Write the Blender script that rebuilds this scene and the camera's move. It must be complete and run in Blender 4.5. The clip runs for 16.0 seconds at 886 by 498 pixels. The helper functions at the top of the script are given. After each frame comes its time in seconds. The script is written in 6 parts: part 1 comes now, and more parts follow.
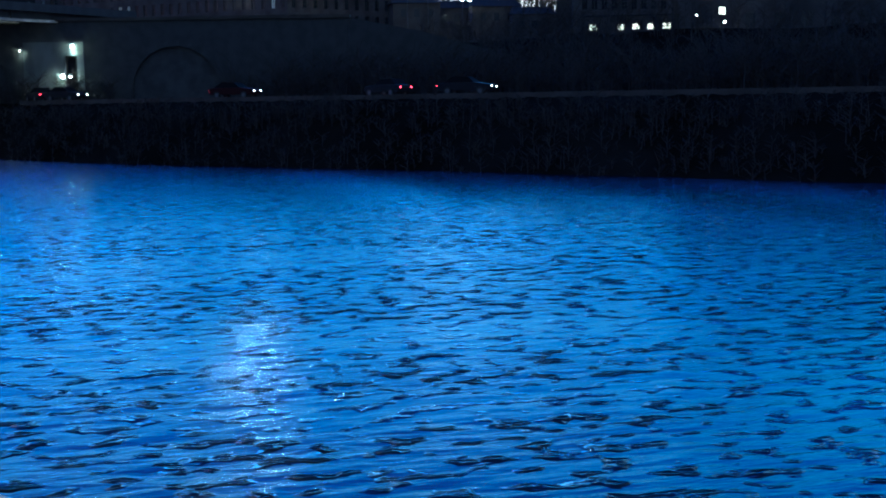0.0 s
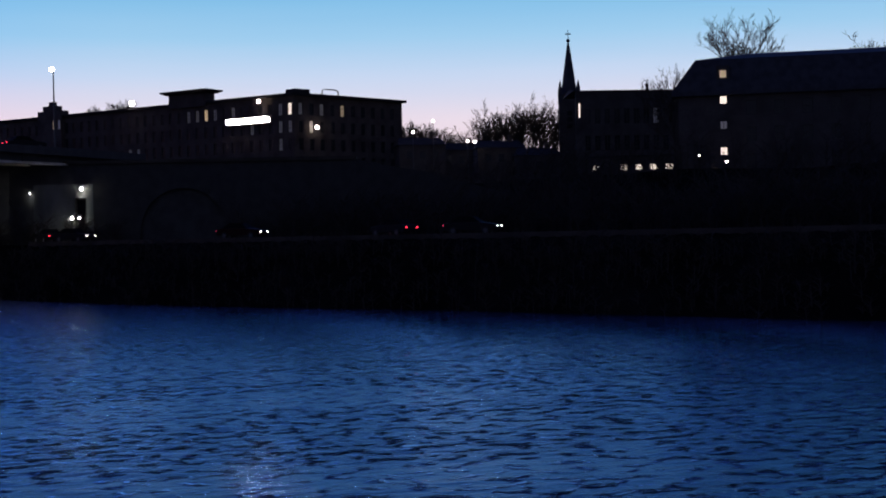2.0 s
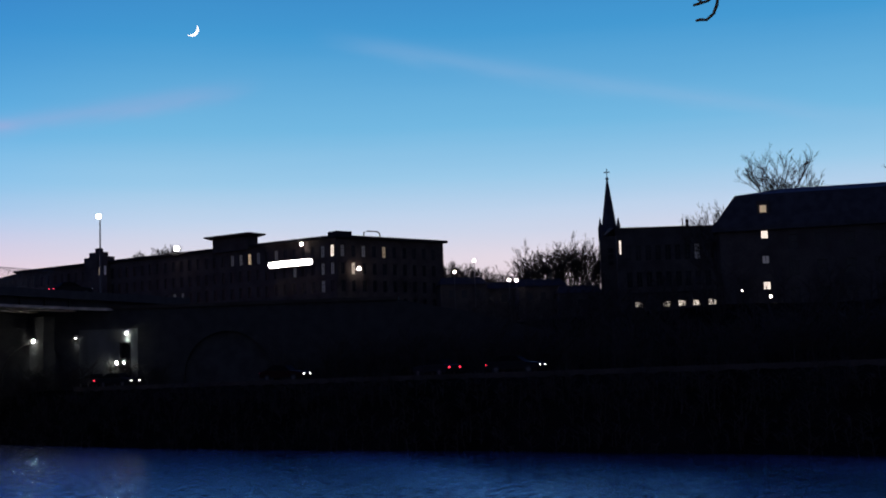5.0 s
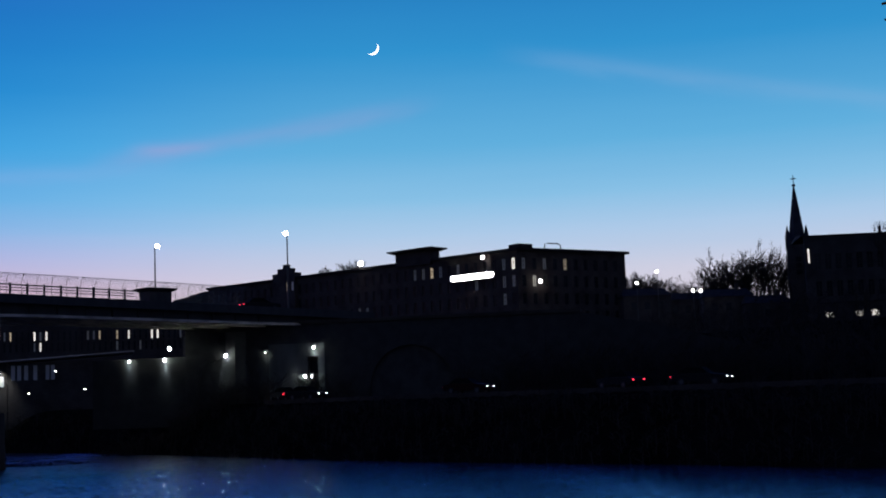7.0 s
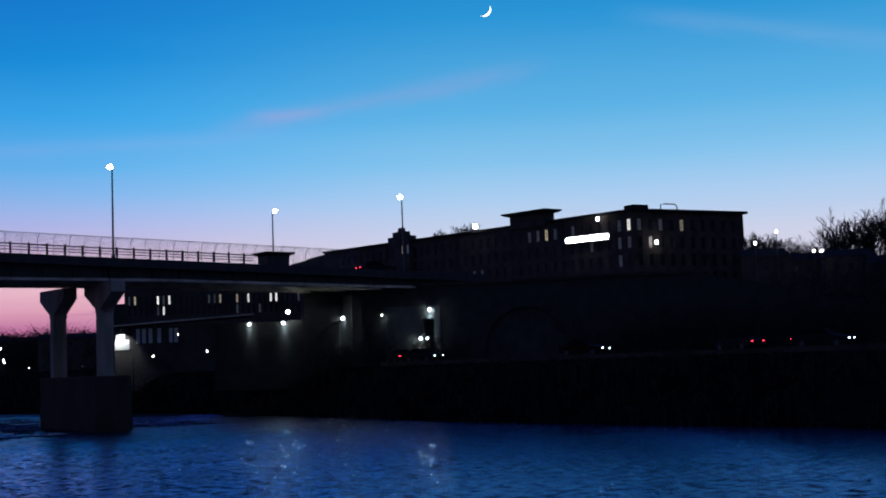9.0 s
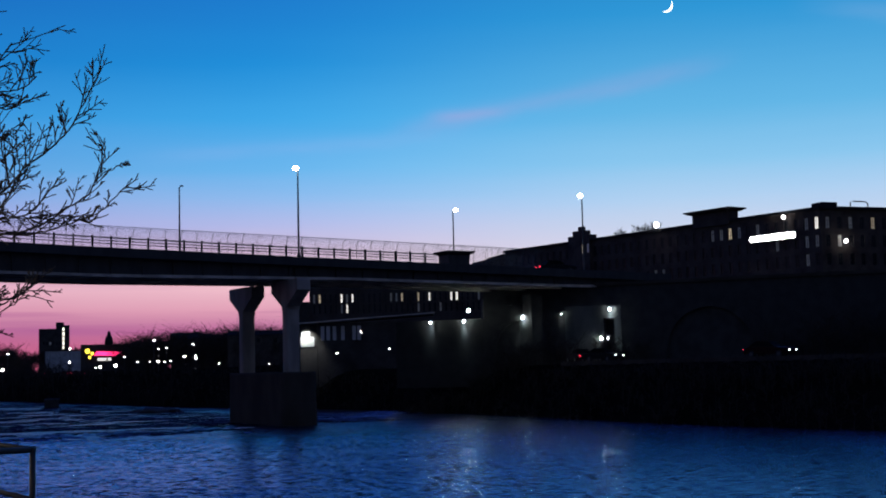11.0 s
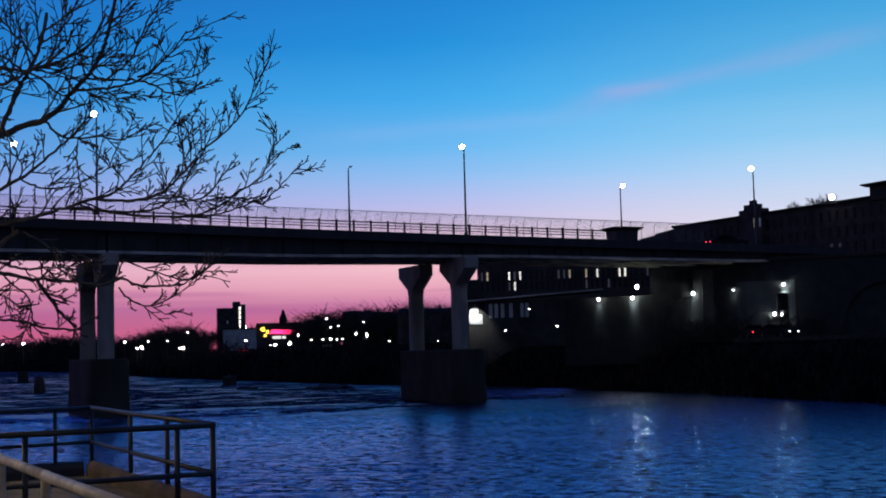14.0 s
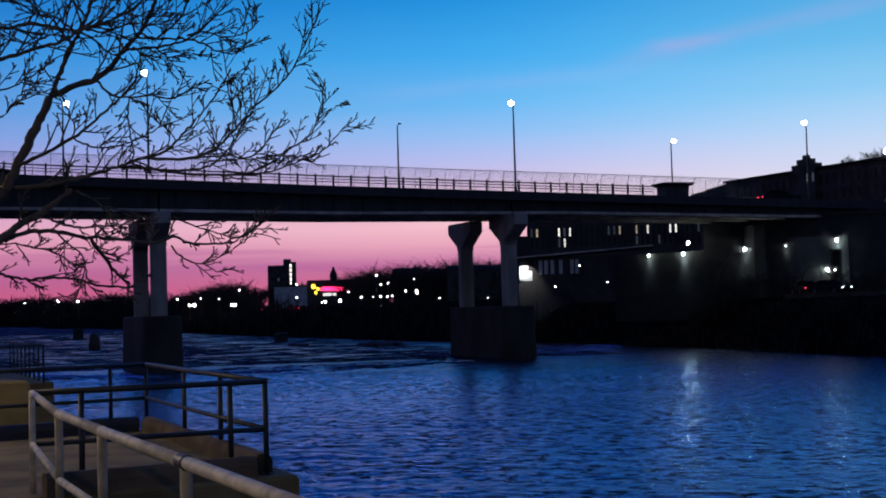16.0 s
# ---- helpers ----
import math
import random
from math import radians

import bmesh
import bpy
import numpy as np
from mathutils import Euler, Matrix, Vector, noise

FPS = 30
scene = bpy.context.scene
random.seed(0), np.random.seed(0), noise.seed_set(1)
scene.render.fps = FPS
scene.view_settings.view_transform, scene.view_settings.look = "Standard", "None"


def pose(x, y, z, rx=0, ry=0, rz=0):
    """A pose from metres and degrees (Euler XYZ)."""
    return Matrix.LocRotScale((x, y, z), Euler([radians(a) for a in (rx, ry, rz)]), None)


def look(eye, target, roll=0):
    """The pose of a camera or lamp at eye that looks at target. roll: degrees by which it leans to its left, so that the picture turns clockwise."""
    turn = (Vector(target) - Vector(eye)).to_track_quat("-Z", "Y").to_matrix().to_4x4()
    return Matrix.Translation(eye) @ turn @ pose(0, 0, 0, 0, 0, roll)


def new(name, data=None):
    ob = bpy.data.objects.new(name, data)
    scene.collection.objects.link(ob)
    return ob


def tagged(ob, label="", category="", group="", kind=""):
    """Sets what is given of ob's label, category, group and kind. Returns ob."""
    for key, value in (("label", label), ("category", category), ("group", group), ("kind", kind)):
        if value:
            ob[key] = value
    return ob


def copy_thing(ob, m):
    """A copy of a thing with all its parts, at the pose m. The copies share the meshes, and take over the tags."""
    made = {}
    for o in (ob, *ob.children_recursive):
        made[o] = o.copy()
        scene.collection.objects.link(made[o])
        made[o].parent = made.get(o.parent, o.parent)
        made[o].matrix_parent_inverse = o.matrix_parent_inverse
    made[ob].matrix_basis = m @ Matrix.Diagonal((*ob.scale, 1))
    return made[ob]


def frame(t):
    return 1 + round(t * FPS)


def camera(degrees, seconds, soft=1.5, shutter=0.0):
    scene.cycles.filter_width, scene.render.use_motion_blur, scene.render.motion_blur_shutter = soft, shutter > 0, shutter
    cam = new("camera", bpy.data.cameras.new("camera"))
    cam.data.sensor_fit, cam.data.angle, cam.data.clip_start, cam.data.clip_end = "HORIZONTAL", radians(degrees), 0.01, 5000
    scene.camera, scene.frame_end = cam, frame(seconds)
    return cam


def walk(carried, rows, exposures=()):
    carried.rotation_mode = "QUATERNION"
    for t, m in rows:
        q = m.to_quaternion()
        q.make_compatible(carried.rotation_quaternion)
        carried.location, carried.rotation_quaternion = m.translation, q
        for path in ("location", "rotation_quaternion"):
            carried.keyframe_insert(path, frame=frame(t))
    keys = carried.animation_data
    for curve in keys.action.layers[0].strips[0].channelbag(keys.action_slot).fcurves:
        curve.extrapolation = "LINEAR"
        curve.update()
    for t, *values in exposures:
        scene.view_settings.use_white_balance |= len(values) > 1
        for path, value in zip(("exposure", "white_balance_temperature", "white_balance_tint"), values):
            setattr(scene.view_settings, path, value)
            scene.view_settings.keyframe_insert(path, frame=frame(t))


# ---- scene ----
cam = camera(36.96, 16.0, soft=1.9)
PATH = [
    (0.0, pose(0, 0, 5.4, 83.459, 0.870, -14.961)),
    (0.5, pose(0, 0, 5.4, 85.301, 1.072, -14.798)),
    (1.0, pose(0, 0, 5.4, 86.544, 1.090, -14.715)),
    (1.5, pose(0, 0, 5.4, 87.969, 1.093, -14.703)),
    (2.0, pose(0, 0, 5.4, 89.481, 1.085, -14.715)),
    (2.5, pose(0, 0, 5.4, 90.497, 1.203, -14.688)),
    (3.0, pose(0, 0, 5.4, 91.966, 1.408, -14.561)),
    (5.5, pose(0, 0, 5.4, 95.999, 1.960, -11.414)),
    (6.0, pose(0, 0, 5.4, 96.336, 2.032, -9.460)),
    (6.5, pose(0, 0, 5.4, 96.363, 2.062, -7.457)),
    (7.0, pose(0, 0, 5.4, 96.357, 1.997, -4.994)),
    (7.5, pose(0, 0, 5.4, 96.130, 2.061, -3.816)),
    (8.0, pose(0, 0, 5.4, 95.872, 2.084, -3.006)),
    (8.5, pose(0, 0, 5.4, 95.515, 2.150, -1.808)),
    (9.0, pose(0, 0, 5.4, 94.905, 2.034, -0.021)),
    (9.5, pose(0, 0, 5.4, 94.614, 1.983, 1.711)),
    (10.0, pose(0, 0, 5.4, 94.742, 1.795, 4.023)),
    (12.5, pose(0, 0, 5.4, 95.424, 1.311, 11.358)),
    (13.0, pose(0, 0, 5.4, 95.053, 1.513, 12.562)),
    (13.5, pose(0, 0, 5.4, 94.692, 1.538, 13.780)),
    (14.0, pose(0, 0, 5.4, 94.298, 1.541, 14.968)),
    (14.5, pose(0, 0, 5.4, 93.835, 1.607, 16.200)),
    (15.0, pose(0, 0, 5.4, 93.448, 1.570, 16.567)),
    (15.5, pose(0, 0, 5.4, 92.948, 1.602, 16.800)),
    (16.0, pose(0, 0, 5.4, 92.492, 1.652, 17.119)),
]
EXPOSURES = [(0.0, 2.0, 5750, -20), (0.15, 1.3, 5950, -6), (0.3, 0.72, 6200, 11), (0.6, 0.5, 6400, 12), (1.0, 0.3, 6850, 14), (1.5, 0.2, 7100, 18), (3.0, 0.33, 7850, 23), (5.5, 0.1, 7150, 16), (6.5, 0.0, 6750, 13), (7.3, -0.02, 6400, 9), (9.0, 0.03, 6200, 8), (12.5, 0.13, 6550, 9), (16.0, 0.18, 6450, 10)]
walk(cam, PATH, EXPOSURES)

# ---- sky at dusk: afterglow low in the west, dark behind ----


def math_node(nt, op, a, b=None, c=None, clamp=False):
    n = nt.nodes.new("ShaderNodeMath")
    n.operation, n.use_clamp = op, clamp
    for i, v in enumerate((a, b, c)):
        if v is None:
            continue
        if isinstance(v, (int, float)):
            n.inputs[i].default_value = v
        else:
            nt.links.new(v, n.inputs[i])
    return n.outputs[0]


def mix_col(nt, fac, a, b, blend="MIX"):
    n = nt.nodes.new("ShaderNodeMixRGB")
    n.blend_type = blend
    for i, v in enumerate((fac, a, b)):
        if isinstance(v, (int, float)):
            n.inputs[i].default_value = v
        elif isinstance(v, tuple):
            n.inputs[i].default_value = (*v, 1) if len(v) == 3 else v
        else:
            nt.links.new(v, n.inputs[i])
    return n.outputs[0]


def ramp(nt, fac, stops, interp="LINEAR"):
    n = nt.nodes.new("ShaderNodeValToRGB")
    n.color_ramp.interpolation = interp
    els = n.color_ramp.elements
    while len(els) < len(stops):
        els.new(0.5)
    for e, (p, c) in zip(els, stops):
        e.position = p
        e.color = (*c, 1) if len(c) == 3 else c
    nt.links.new(fac, n.inputs[0])
    return n.outputs[0]


def smooth(nt, v, lo, hi):
    n = nt.nodes.new("ShaderNodeMapRange")
    n.interpolation_type = "SMOOTHSTEP"
    nt.links.new(v, n.inputs["Value"])
    n.inputs["From Min"].default_value, n.inputs["From Max"].default_value = lo, hi
    return n.outputs["Result"]


world = bpy.data.worlds.new("dusk_sky")
scene.world = world
world.use_nodes = True
wn = world.node_tree
wn.nodes.clear()
tc = wn.nodes.new("ShaderNodeTexCoord")
nrm = wn.nodes.new("ShaderNodeVectorMath")
nrm.operation = "NORMALIZE"
wn.links.new(tc.outputs["Generated"], nrm.inputs[0])
sep = wn.nodes.new("ShaderNodeSeparateXYZ")
wn.links.new(nrm.outputs[0], sep.inputs[0])
el = math_node(wn, "MULTIPLY", math_node(wn, "ARCSINE", sep.outputs["Z"]), 57.2958)
az = math_node(wn, "MULTIPLY", math_node(wn, "ARCTAN2", sep.outputs["X"], sep.outputs["Y"]), 57.2958)
# slow waviness of the colour layers
wob = wn.nodes.new("ShaderNodeTexNoise")
cmb = wn.nodes.new("ShaderNodeCombineXYZ")
wn.links.new(math_node(wn, "MULTIPLY", az, 0.06), cmb.inputs[0])
wn.links.new(math_node(wn, "MULTIPLY", el, 0.9), cmb.inputs[1])
wn.links.new(cmb.outputs[0], wob.inputs["Vector"])
wob.inputs["Scale"].default_value, wob.inputs["Detail"].default_value = 1.0, 4.0
elw = math_node(wn, "ADD", el, math_node(wn, "MULTIPLY", math_node(wn, "SUBTRACT", wob.outputs["Fac"], 0.5), 0.5))
h = math_node(wn, "DIVIDE", elw, 45.0, clamp=True)
WEST = [(0.0, (.60, .14, .22)), (.02, (.62, .15, .27)), (.042, (.53, .18, .34)), (.06, (.75, .36, .46)), (.08, (.86, .52, .58)),
        (.115, (.64, .50, .68)), (.14, (.44, .49, .78)), (.165, (.27, .49, .82)), (.19, (.145, .46, .82)), (.24, (.052, .38, .78)),
        (.29, (.018, .27, .67)), (.36, (.014, .19, .58)), (.42, (.022, .15, .56)), (.48, (.030, .14, .60)), (.62, (.034, .12, .66)), (1.0, (.024, .055, .32))]
NORTH = [(0.0, (.60, .46, .52)), (.06, (.68, .58, .66)), (.11, (.64, .63, .76)), (.155, (.42, .595, .82)), (.19, (.25, .535, .80)),
         (.24, (.12, .435, .74)), (.33, (.030, .29, .63)), (.42, (.014, .18, .51)), (.50, (.026, .165, .61)), (.62, (.036, .12, .66)), (1.0, (.026, .055, .32))]
EAST = [(0.0, (.085, .110, .210)), (.15, (.080, .106, .210)), (.5, (.054, .084, .190)), (1.0, (.020, .046, .17))]
west = ramp(wn, h, WEST)
north = ramp(wn, h, NORTH)
east = ramp(wn, h, EAST)
side = smooth(wn, az, -17.0, 3.0)
sky_col = mix_col(wn, side, west, north)
# the glow turns duller and more mauve round to the south-west
sky_col = mix_col(wn, math_node(wn, "SUBTRACT", 1.0, smooth(wn, az, -44.0, -6.0)), sky_col, (.76, .61, .78), "MULTIPLY")
# thin mauve bars of cloud in the glow
bars = wn.nodes.new("ShaderNodeTexNoise")
cmb2 = wn.nodes.new("ShaderNodeCombineXYZ")
wn.links.new(math_node(wn, "MULTIPLY", az, 0.05), cmb2.inputs[0])
wn.links.new(math_node(wn, "ADD", math_node(wn, "MULTIPLY", el, 1.5), math_node(wn, "MULTIPLY", az, 0.02)), cmb2.inputs[1])
wn.links.new(cmb2.outputs[0], bars.inputs["Vector"])
bars.inputs["Scale"].default_value, bars.inputs["Detail"].default_value = 1.1, 3.0
barmask = math_node(wn, "MULTIPLY", smooth(wn, bars.outputs["Fac"], 0.52, 0.66), math_node(wn, "SUBTRACT", 1.0, smooth(wn, el, 2.0, 4.2)))
barmask = math_node(wn, "MULTIPLY", barmask, math_node(wn, "SUBTRACT", 1.0, side))
sky_col = mix_col(wn, math_node(wn, "MULTIPLY", barmask, 0.55), sky_col, (.42, .12, .30))


def wisp(az0, el0, slope, width, lo, hi, fade, colour, strength, base):
    """A long thin wisp of high cloud along a line in azimuth and elevation, torn by noise."""
    off = math_node(wn, "SUBTRACT", el, math_node(wn, "ADD", el0, math_node(wn, "MULTIPLY", math_node(wn, "SUBTRACT", az, az0), slope)))
    torn = wn.nodes.new("ShaderNodeTexNoise")
    c3 = wn.nodes.new("ShaderNodeCombineXYZ")
    wn.links.new(math_node(wn, "MULTIPLY", az, 0.35), c3.inputs[0])
    wn.links.new(math_node(wn, "MULTIPLY", off, 1.2), c3.inputs[1])
    wn.links.new(c3.outputs[0], torn.inputs["Vector"])
    torn.inputs["Scale"].default_value, torn.inputs["Detail"].default_value = 1.0, 5.0
    off = math_node(wn, "ADD", off, math_node(wn, "MULTIPLY", math_node(wn, "SUBTRACT", torn.outputs["Fac"], 0.5), width * 1.2))
    g = math_node(wn, "EXPONENT", math_node(wn, "MULTIPLY", math_node(wn, "POWER", math_node(wn, "DIVIDE", off, width), 2.0), -1.0))
    ends = math_node(wn, "MULTIPLY", smooth(wn, az, lo, lo + fade), math_node(wn, "SUBTRACT", 1.0, smooth(wn, az, hi - fade * 1.6, hi)))
    m = math_node(wn, "MULTIPLY", math_node(wn, "MULTIPLY", g, ends), math_node(wn, "ADD", 0.35, math_node(wn, "MULTIPLY", torn.outputs["Fac"], 1.1)))
    return mix_col(wn, math_node(wn, "MULTIPLY", m, strength), base, colour)


sky_col = wisp(-5.36, 10.9, 0.17, 0.42, -10.5, 6.0, 3.0, (.36, .36, .64), 0.25, sky_col)
sky_col = wisp(-5.9, 10.87, 0.03, 0.26, -8.6, -3.6, 1.6, (.48, .35, .62), 0.24, sky_col)
sky_col = wisp(17.2, 12.9, -0.2, 0.40, 7.0, 34.0, 5.0, (.30, .46, .72), 0.20, sky_col)
sky_col = wisp(-13.0, 9.6, 0.06, 0.35, -22.0, -4.0, 5.0, (.33, .45, .78), 0.18, sky_col)
behind = smooth(wn, math_node(wn, "ABSOLUTE", math_node(wn, "ADD", az, 10.0)), 44.0, 100.0)
sky_col = mix_col(wn, behind, sky_col, east)
bg = wn.nodes.new("ShaderNodeBackground")
wn.links.new(sky_col, bg.inputs["Color"])
bg.inputs["Strength"].default_value = 1.0
wout = wn.nodes.new("ShaderNodeOutputWorld")
wn.links.new(bg.outputs[0], wout.inputs[0])

# ---- materials ----


def material(name, colour, rough=0.7, metal=0.0, vary=0.25, scale=3.0, bump=0.15, bump_scale=30.0, spec=0.4, streak=0.0, island=0.0):
    """A weathered surface: two scales of colour variation, roughness variation and fine relief, in metres."""
    m = bpy.data.materials.new(name)
    m.use_nodes = True
    nt = m.node_tree
    b = nt.nodes["Principled BSDF"]
    tco = nt.nodes.new("ShaderNodeTexCoord")
    n1, n2 = nt.nodes.new("ShaderNodeTexNoise"), nt.nodes.new("ShaderNodeTexNoise")
    mp = nt.nodes.new("ShaderNodeMapping")
    nt.links.new(tco.outputs["Object"], mp.inputs["Vector"])
    if streak:
        mp.inputs["Scale"].default_value = (1, 1, streak)
    nt.links.new(mp.outputs[0], n1.inputs["Vector"])
    nt.links.new(tco.outputs["Object"], n2.inputs["Vector"])
    n1.inputs["Scale"].default_value, n1.inputs["Detail"].default_value = scale, 5.0
    n2.inputs["Scale"].default_value, n2.inputs["Detail"].default_value = bump_scale, 3.0
    f1 = smooth(nt, n1.outputs["Fac"], 0.3, 0.7)
    dark = tuple(c * (1 - vary) for c in colour)
    light = tuple(min(1, c * (1 + vary)) for c in colour)
    col = mix_col(nt, f1, dark, light)
    col = mix_col(nt, math_node(nt, "MULTIPLY", n2.outputs["Fac"], vary * 0.8), col, tuple(c * 0.55 for c in colour))
    if island:
        oi = nt.nodes.new("ShaderNodeObjectInfo")
        col = mix_col(nt, math_node(nt, "MULTIPLY", oi.outputs["Random"], island), col, tuple(c * 0.45 for c in colour))
    nt.links.new(col, b.inputs["Base Color"])
    nt.links.new(math_node(nt, "ADD", rough - 0.12, math_node(nt, "MULTIPLY", n1.outputs["Fac"], 0.24), clamp=True), b.inputs["Roughness"])
    b.inputs["Metallic"].default_value = metal
    b.inputs["Specular IOR Level"].default_value = spec
    if bump:
        bp = nt.nodes.new("ShaderNodeBump")
        bp.inputs["Strength"].default_value, bp.inputs["Distance"].default_value = bump, 0.02
        nt.links.new(n2.outputs["Fac"], bp.inputs["Height"])
        nt.links.new(bp.outputs[0], b.inputs["Normal"])
    return m


def glowing(name, colour, strength, vary=0.0, scale=1.5):
    m = bpy.data.materials.new(name)
    m.use_nodes = True
    nt = m.node_tree
    b = nt.nodes["Principled BSDF"]
    b.inputs["Base Color"].default_value = (*[min(0.8, c) for c in colour], 1)
    b.inputs["Emission Color"].default_value = (*colour, 1)
    b.inputs["Emission Strength"].default_value = strength
    if vary:
        tco = nt.nodes.new("ShaderNodeTexCoord")
        n1 = nt.nodes.new("ShaderNodeTexNoise")
        n1.inputs["Scale"].default_value = scale
        nt.links.new(tco.outputs["Object"], n1.inputs["Vector"])
        oi = nt.nodes.new("ShaderNodeObjectInfo")
        f = math_node(nt, "ADD", 1.0 - vary, math_node(nt, "MULTIPLY", math_node(nt, "MULTIPLY", n1.outputs["Fac"], oi.outputs["Random"]), vary * 3.0))
        nt.links.new(math_node(nt, "MULTIPLY", f, strength), b.inputs["Emission Strength"])
    return m


def brick_material(name, colour, mortar):
    m = bpy.data.materials.new(name)
    m.use_nodes = True
    nt = m.node_tree
    b = nt.nodes["Principled BSDF"]
    tco = nt.nodes.new("ShaderNodeTexCoord")
    mp = nt.nodes.new("ShaderNodeMapping")
    mp.inputs["Rotation"].default_value = (math.pi / 2, 0, 0)
    nt.links.new(tco.outputs["Object"], mp.inputs["Vector"])
    br = nt.nodes.new("ShaderNodeTexBrick")
    nt.links.new(mp.outputs[0], br.inputs["Vector"])
    br.inputs["Color1"].default_value = (*colour, 1)
    br.inputs["Color2"].default_value = (*[c * 0.6 for c in colour], 1)
    br.inputs["Mortar"].default_value = (*mortar, 1)
    br.inputs["Scale"].default_value = 1.0
    br.inputs["Brick Width"].default_value, br.inputs["Row Height"].default_value = 0.22, 0.075
    br.inputs["Mortar Size"].default_value = 0.008
    n1 = nt.nodes.new("ShaderNodeTexNoise")
    n1.inputs["Scale"].default_value, n1.inputs["Detail"].default_value = 0.35, 6.0
    nt.links.new(tco.outputs["Object"], n1.inputs["Vector"])
    col = mix_col(nt, smooth(nt, n1.outputs["Fac"], 0.35, 0.75), br.outputs["Color"], tuple(c * 0.4 for c in colour))
    nt.links.new(col, b.inputs["Base Color"])
    b.inputs["Roughness"].default_value = 0.9
    b.inputs["Specular IOR Level"].default_value = 0.2
    return m


CONCRETE = material("weathered_concrete", (.30, .255, .22), 0.85, 0, 0.25, 0.7, 0.4, 25, 0.3, streak=0.35)
PLATFORM = material("walkway_concrete", (.17, .135, .062), 0.88, 0, 0.45, 1.1, 0.7, 34, 0.2)
# Far darker than the column concrete; also used on coping and road kerb.
FOOTING = material("dark_concrete", (.052, .043, .035), 0.88, 0, 0.3, 0.35, 0.3, 14, 0.1, streak=0.5)
STEEL = material("painted_bridge_steel", (.036, .035, .036), 0.65, 0, 0.3, 0.8, 0.15, 20, 0.3, streak=0.4)
# Pale base stands in for light on the flanges and canopy roof edge.
FLANGE = material("lightened_flange_paint", (.46, .39, .33), 0.7, 0, 0.35, 0.6, 0.1, 20, 0.3)
RAILDARK = material("dark_green_rail_paint", (.022, .026, .028), 0.5, 0.2, 0.3, 6, 0.1, 60, 0.4)
KERB = material("stained_kerb_concrete", (.095, .070, .042), 0.85, 0, 0.5, 2.0, 0.6, 30, 0.2)
GALV = material("galvanised_pipe", (.50, .43, .30), 0.6, 0.0, 0.3, 7, 0.2, 90, 0.35)
POLE = material("lamp_pole_metal", (.07, .07, .075), 0.5, 0.6, 0.2, 3, 0.05, 40, 0.5)
ASPHALT = material("asphalt", (.05, .05, .052), 0.9, 0, 0.25, 1.2, 0.4, 60, 0.3)
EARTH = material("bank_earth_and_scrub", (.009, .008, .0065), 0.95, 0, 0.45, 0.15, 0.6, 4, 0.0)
BARK = material("dark_bark", (.095, .08, .066), 0.9, 0, 0.3, 8, 0.5, 60, 0.2, streak=0.3)
FARBARK = material("winter_twigs", (.034, .029, .026), 0.95, 0, 0.3, 1, 0, 4, 0.1)
ROOF = material("dark_roofing", (.024, .024, .026), 0.92, 0, 0.25, 0.8, 0.2, 8, 0.05)
BRICK = brick_material("old_mill_brick", (.078, .058, .052), (.07, .068, .066))
BRICK_DARK = brick_material("dark_grey_brick", (.072, .062, .060), (.060, .058, .057))
STONE = material("granite_block", (.040, .039, .038), 0.85, 0, 0.35, 0.8, 0.4, 12, 0.3, island=0.5)
SLATE = material("church_slate", (.04, .042, .05), 0.85, 0, 0.25, 1.0, 0.2, 10, 0.1)
TRIM = material("painted_trim", (.035, .035, .035), 0.7, 0, 0.2, 3, 0.05, 20, 0.3)
RENDERED = material("pale_render", (.45, .44, .43), 0.8, 0, 0.2, 0.3, 0.1, 6, 0.3)
BAYWALL = material("dull_stucco", (.075, .08, .08), 0.85, 0, 0.3, 0.5, 0.2, 8, 0.2, streak=0.4)
CARPAINT = [material(f"car_paint_{n}", c, 0.7, 0.0, 0.08, 2, 0, 10, 0.06) for n, c in (("dark", (.014, .014, .016)), ("grey", (.16, .17, .18)), ("red", (.022, .006, .006)))]
RUBBER = material("tyre_rubber", (.02, .02, .02), 0.85, 0, 0.15, 5, 0.1, 40, 0.2)
TIMBER = material("wet_timber_pile", (.06, .045, .035), 0.8, 0, 0.35, 3, 0.5, 20, 0.3, streak=0.2)
GLASS_CAR = material("tinted_car_glass", (.006, .006, .006), 0.95, 0, 0.1, 2, 0, 3, 0.06)
GLASS_DARK = material("dark_window_glass", (.012, .014, .018), 0.15, 0, 0.2, 0.5, 0.03, 3, 0.25)
LAMP_WHITE = glowing("lamp_white", (.95, .98, 1.0), 28.0)
LAMP_FAR = glowing("far_lamp_white", (1.0, .95, .88), 26.0)
LAMP_WALL = glowing("wall_lamp_lens", (.88, 1.0, .99), 110.0)
LIT_WARM = glowing("window_warm_light", (1.0, .78, .50), 0.34, 0.55)
LIT_PALE = glowing("window_pale_light", (1.0, .93, .84), 1.0, 0.4)
LIT_DIM = glowing("window_dim_light", (.62, .60, .52), 0.03, 0.6)
LIT_WHITE = glowing("lit_sign_white", (1.0, 1.0, .96), 50.0)
LAMP_FLOOD = glowing("flood_lamp_white", (1.0, .98, .95), 14.0)
LIT_FAR = glowing("far_window_light", (1.0, .92, .78), 2.2)
NEON_RED = glowing("neon_magenta_red", (1.0, .03, .16), 2.6, 0.3, 0.2)
NEON_YELLOW = glowing("neon_yellow", (1.0, .72, .06), 2.8)
TAIL = glowing("tail_lamp_red", (1.0, .03, .07), 3.5)
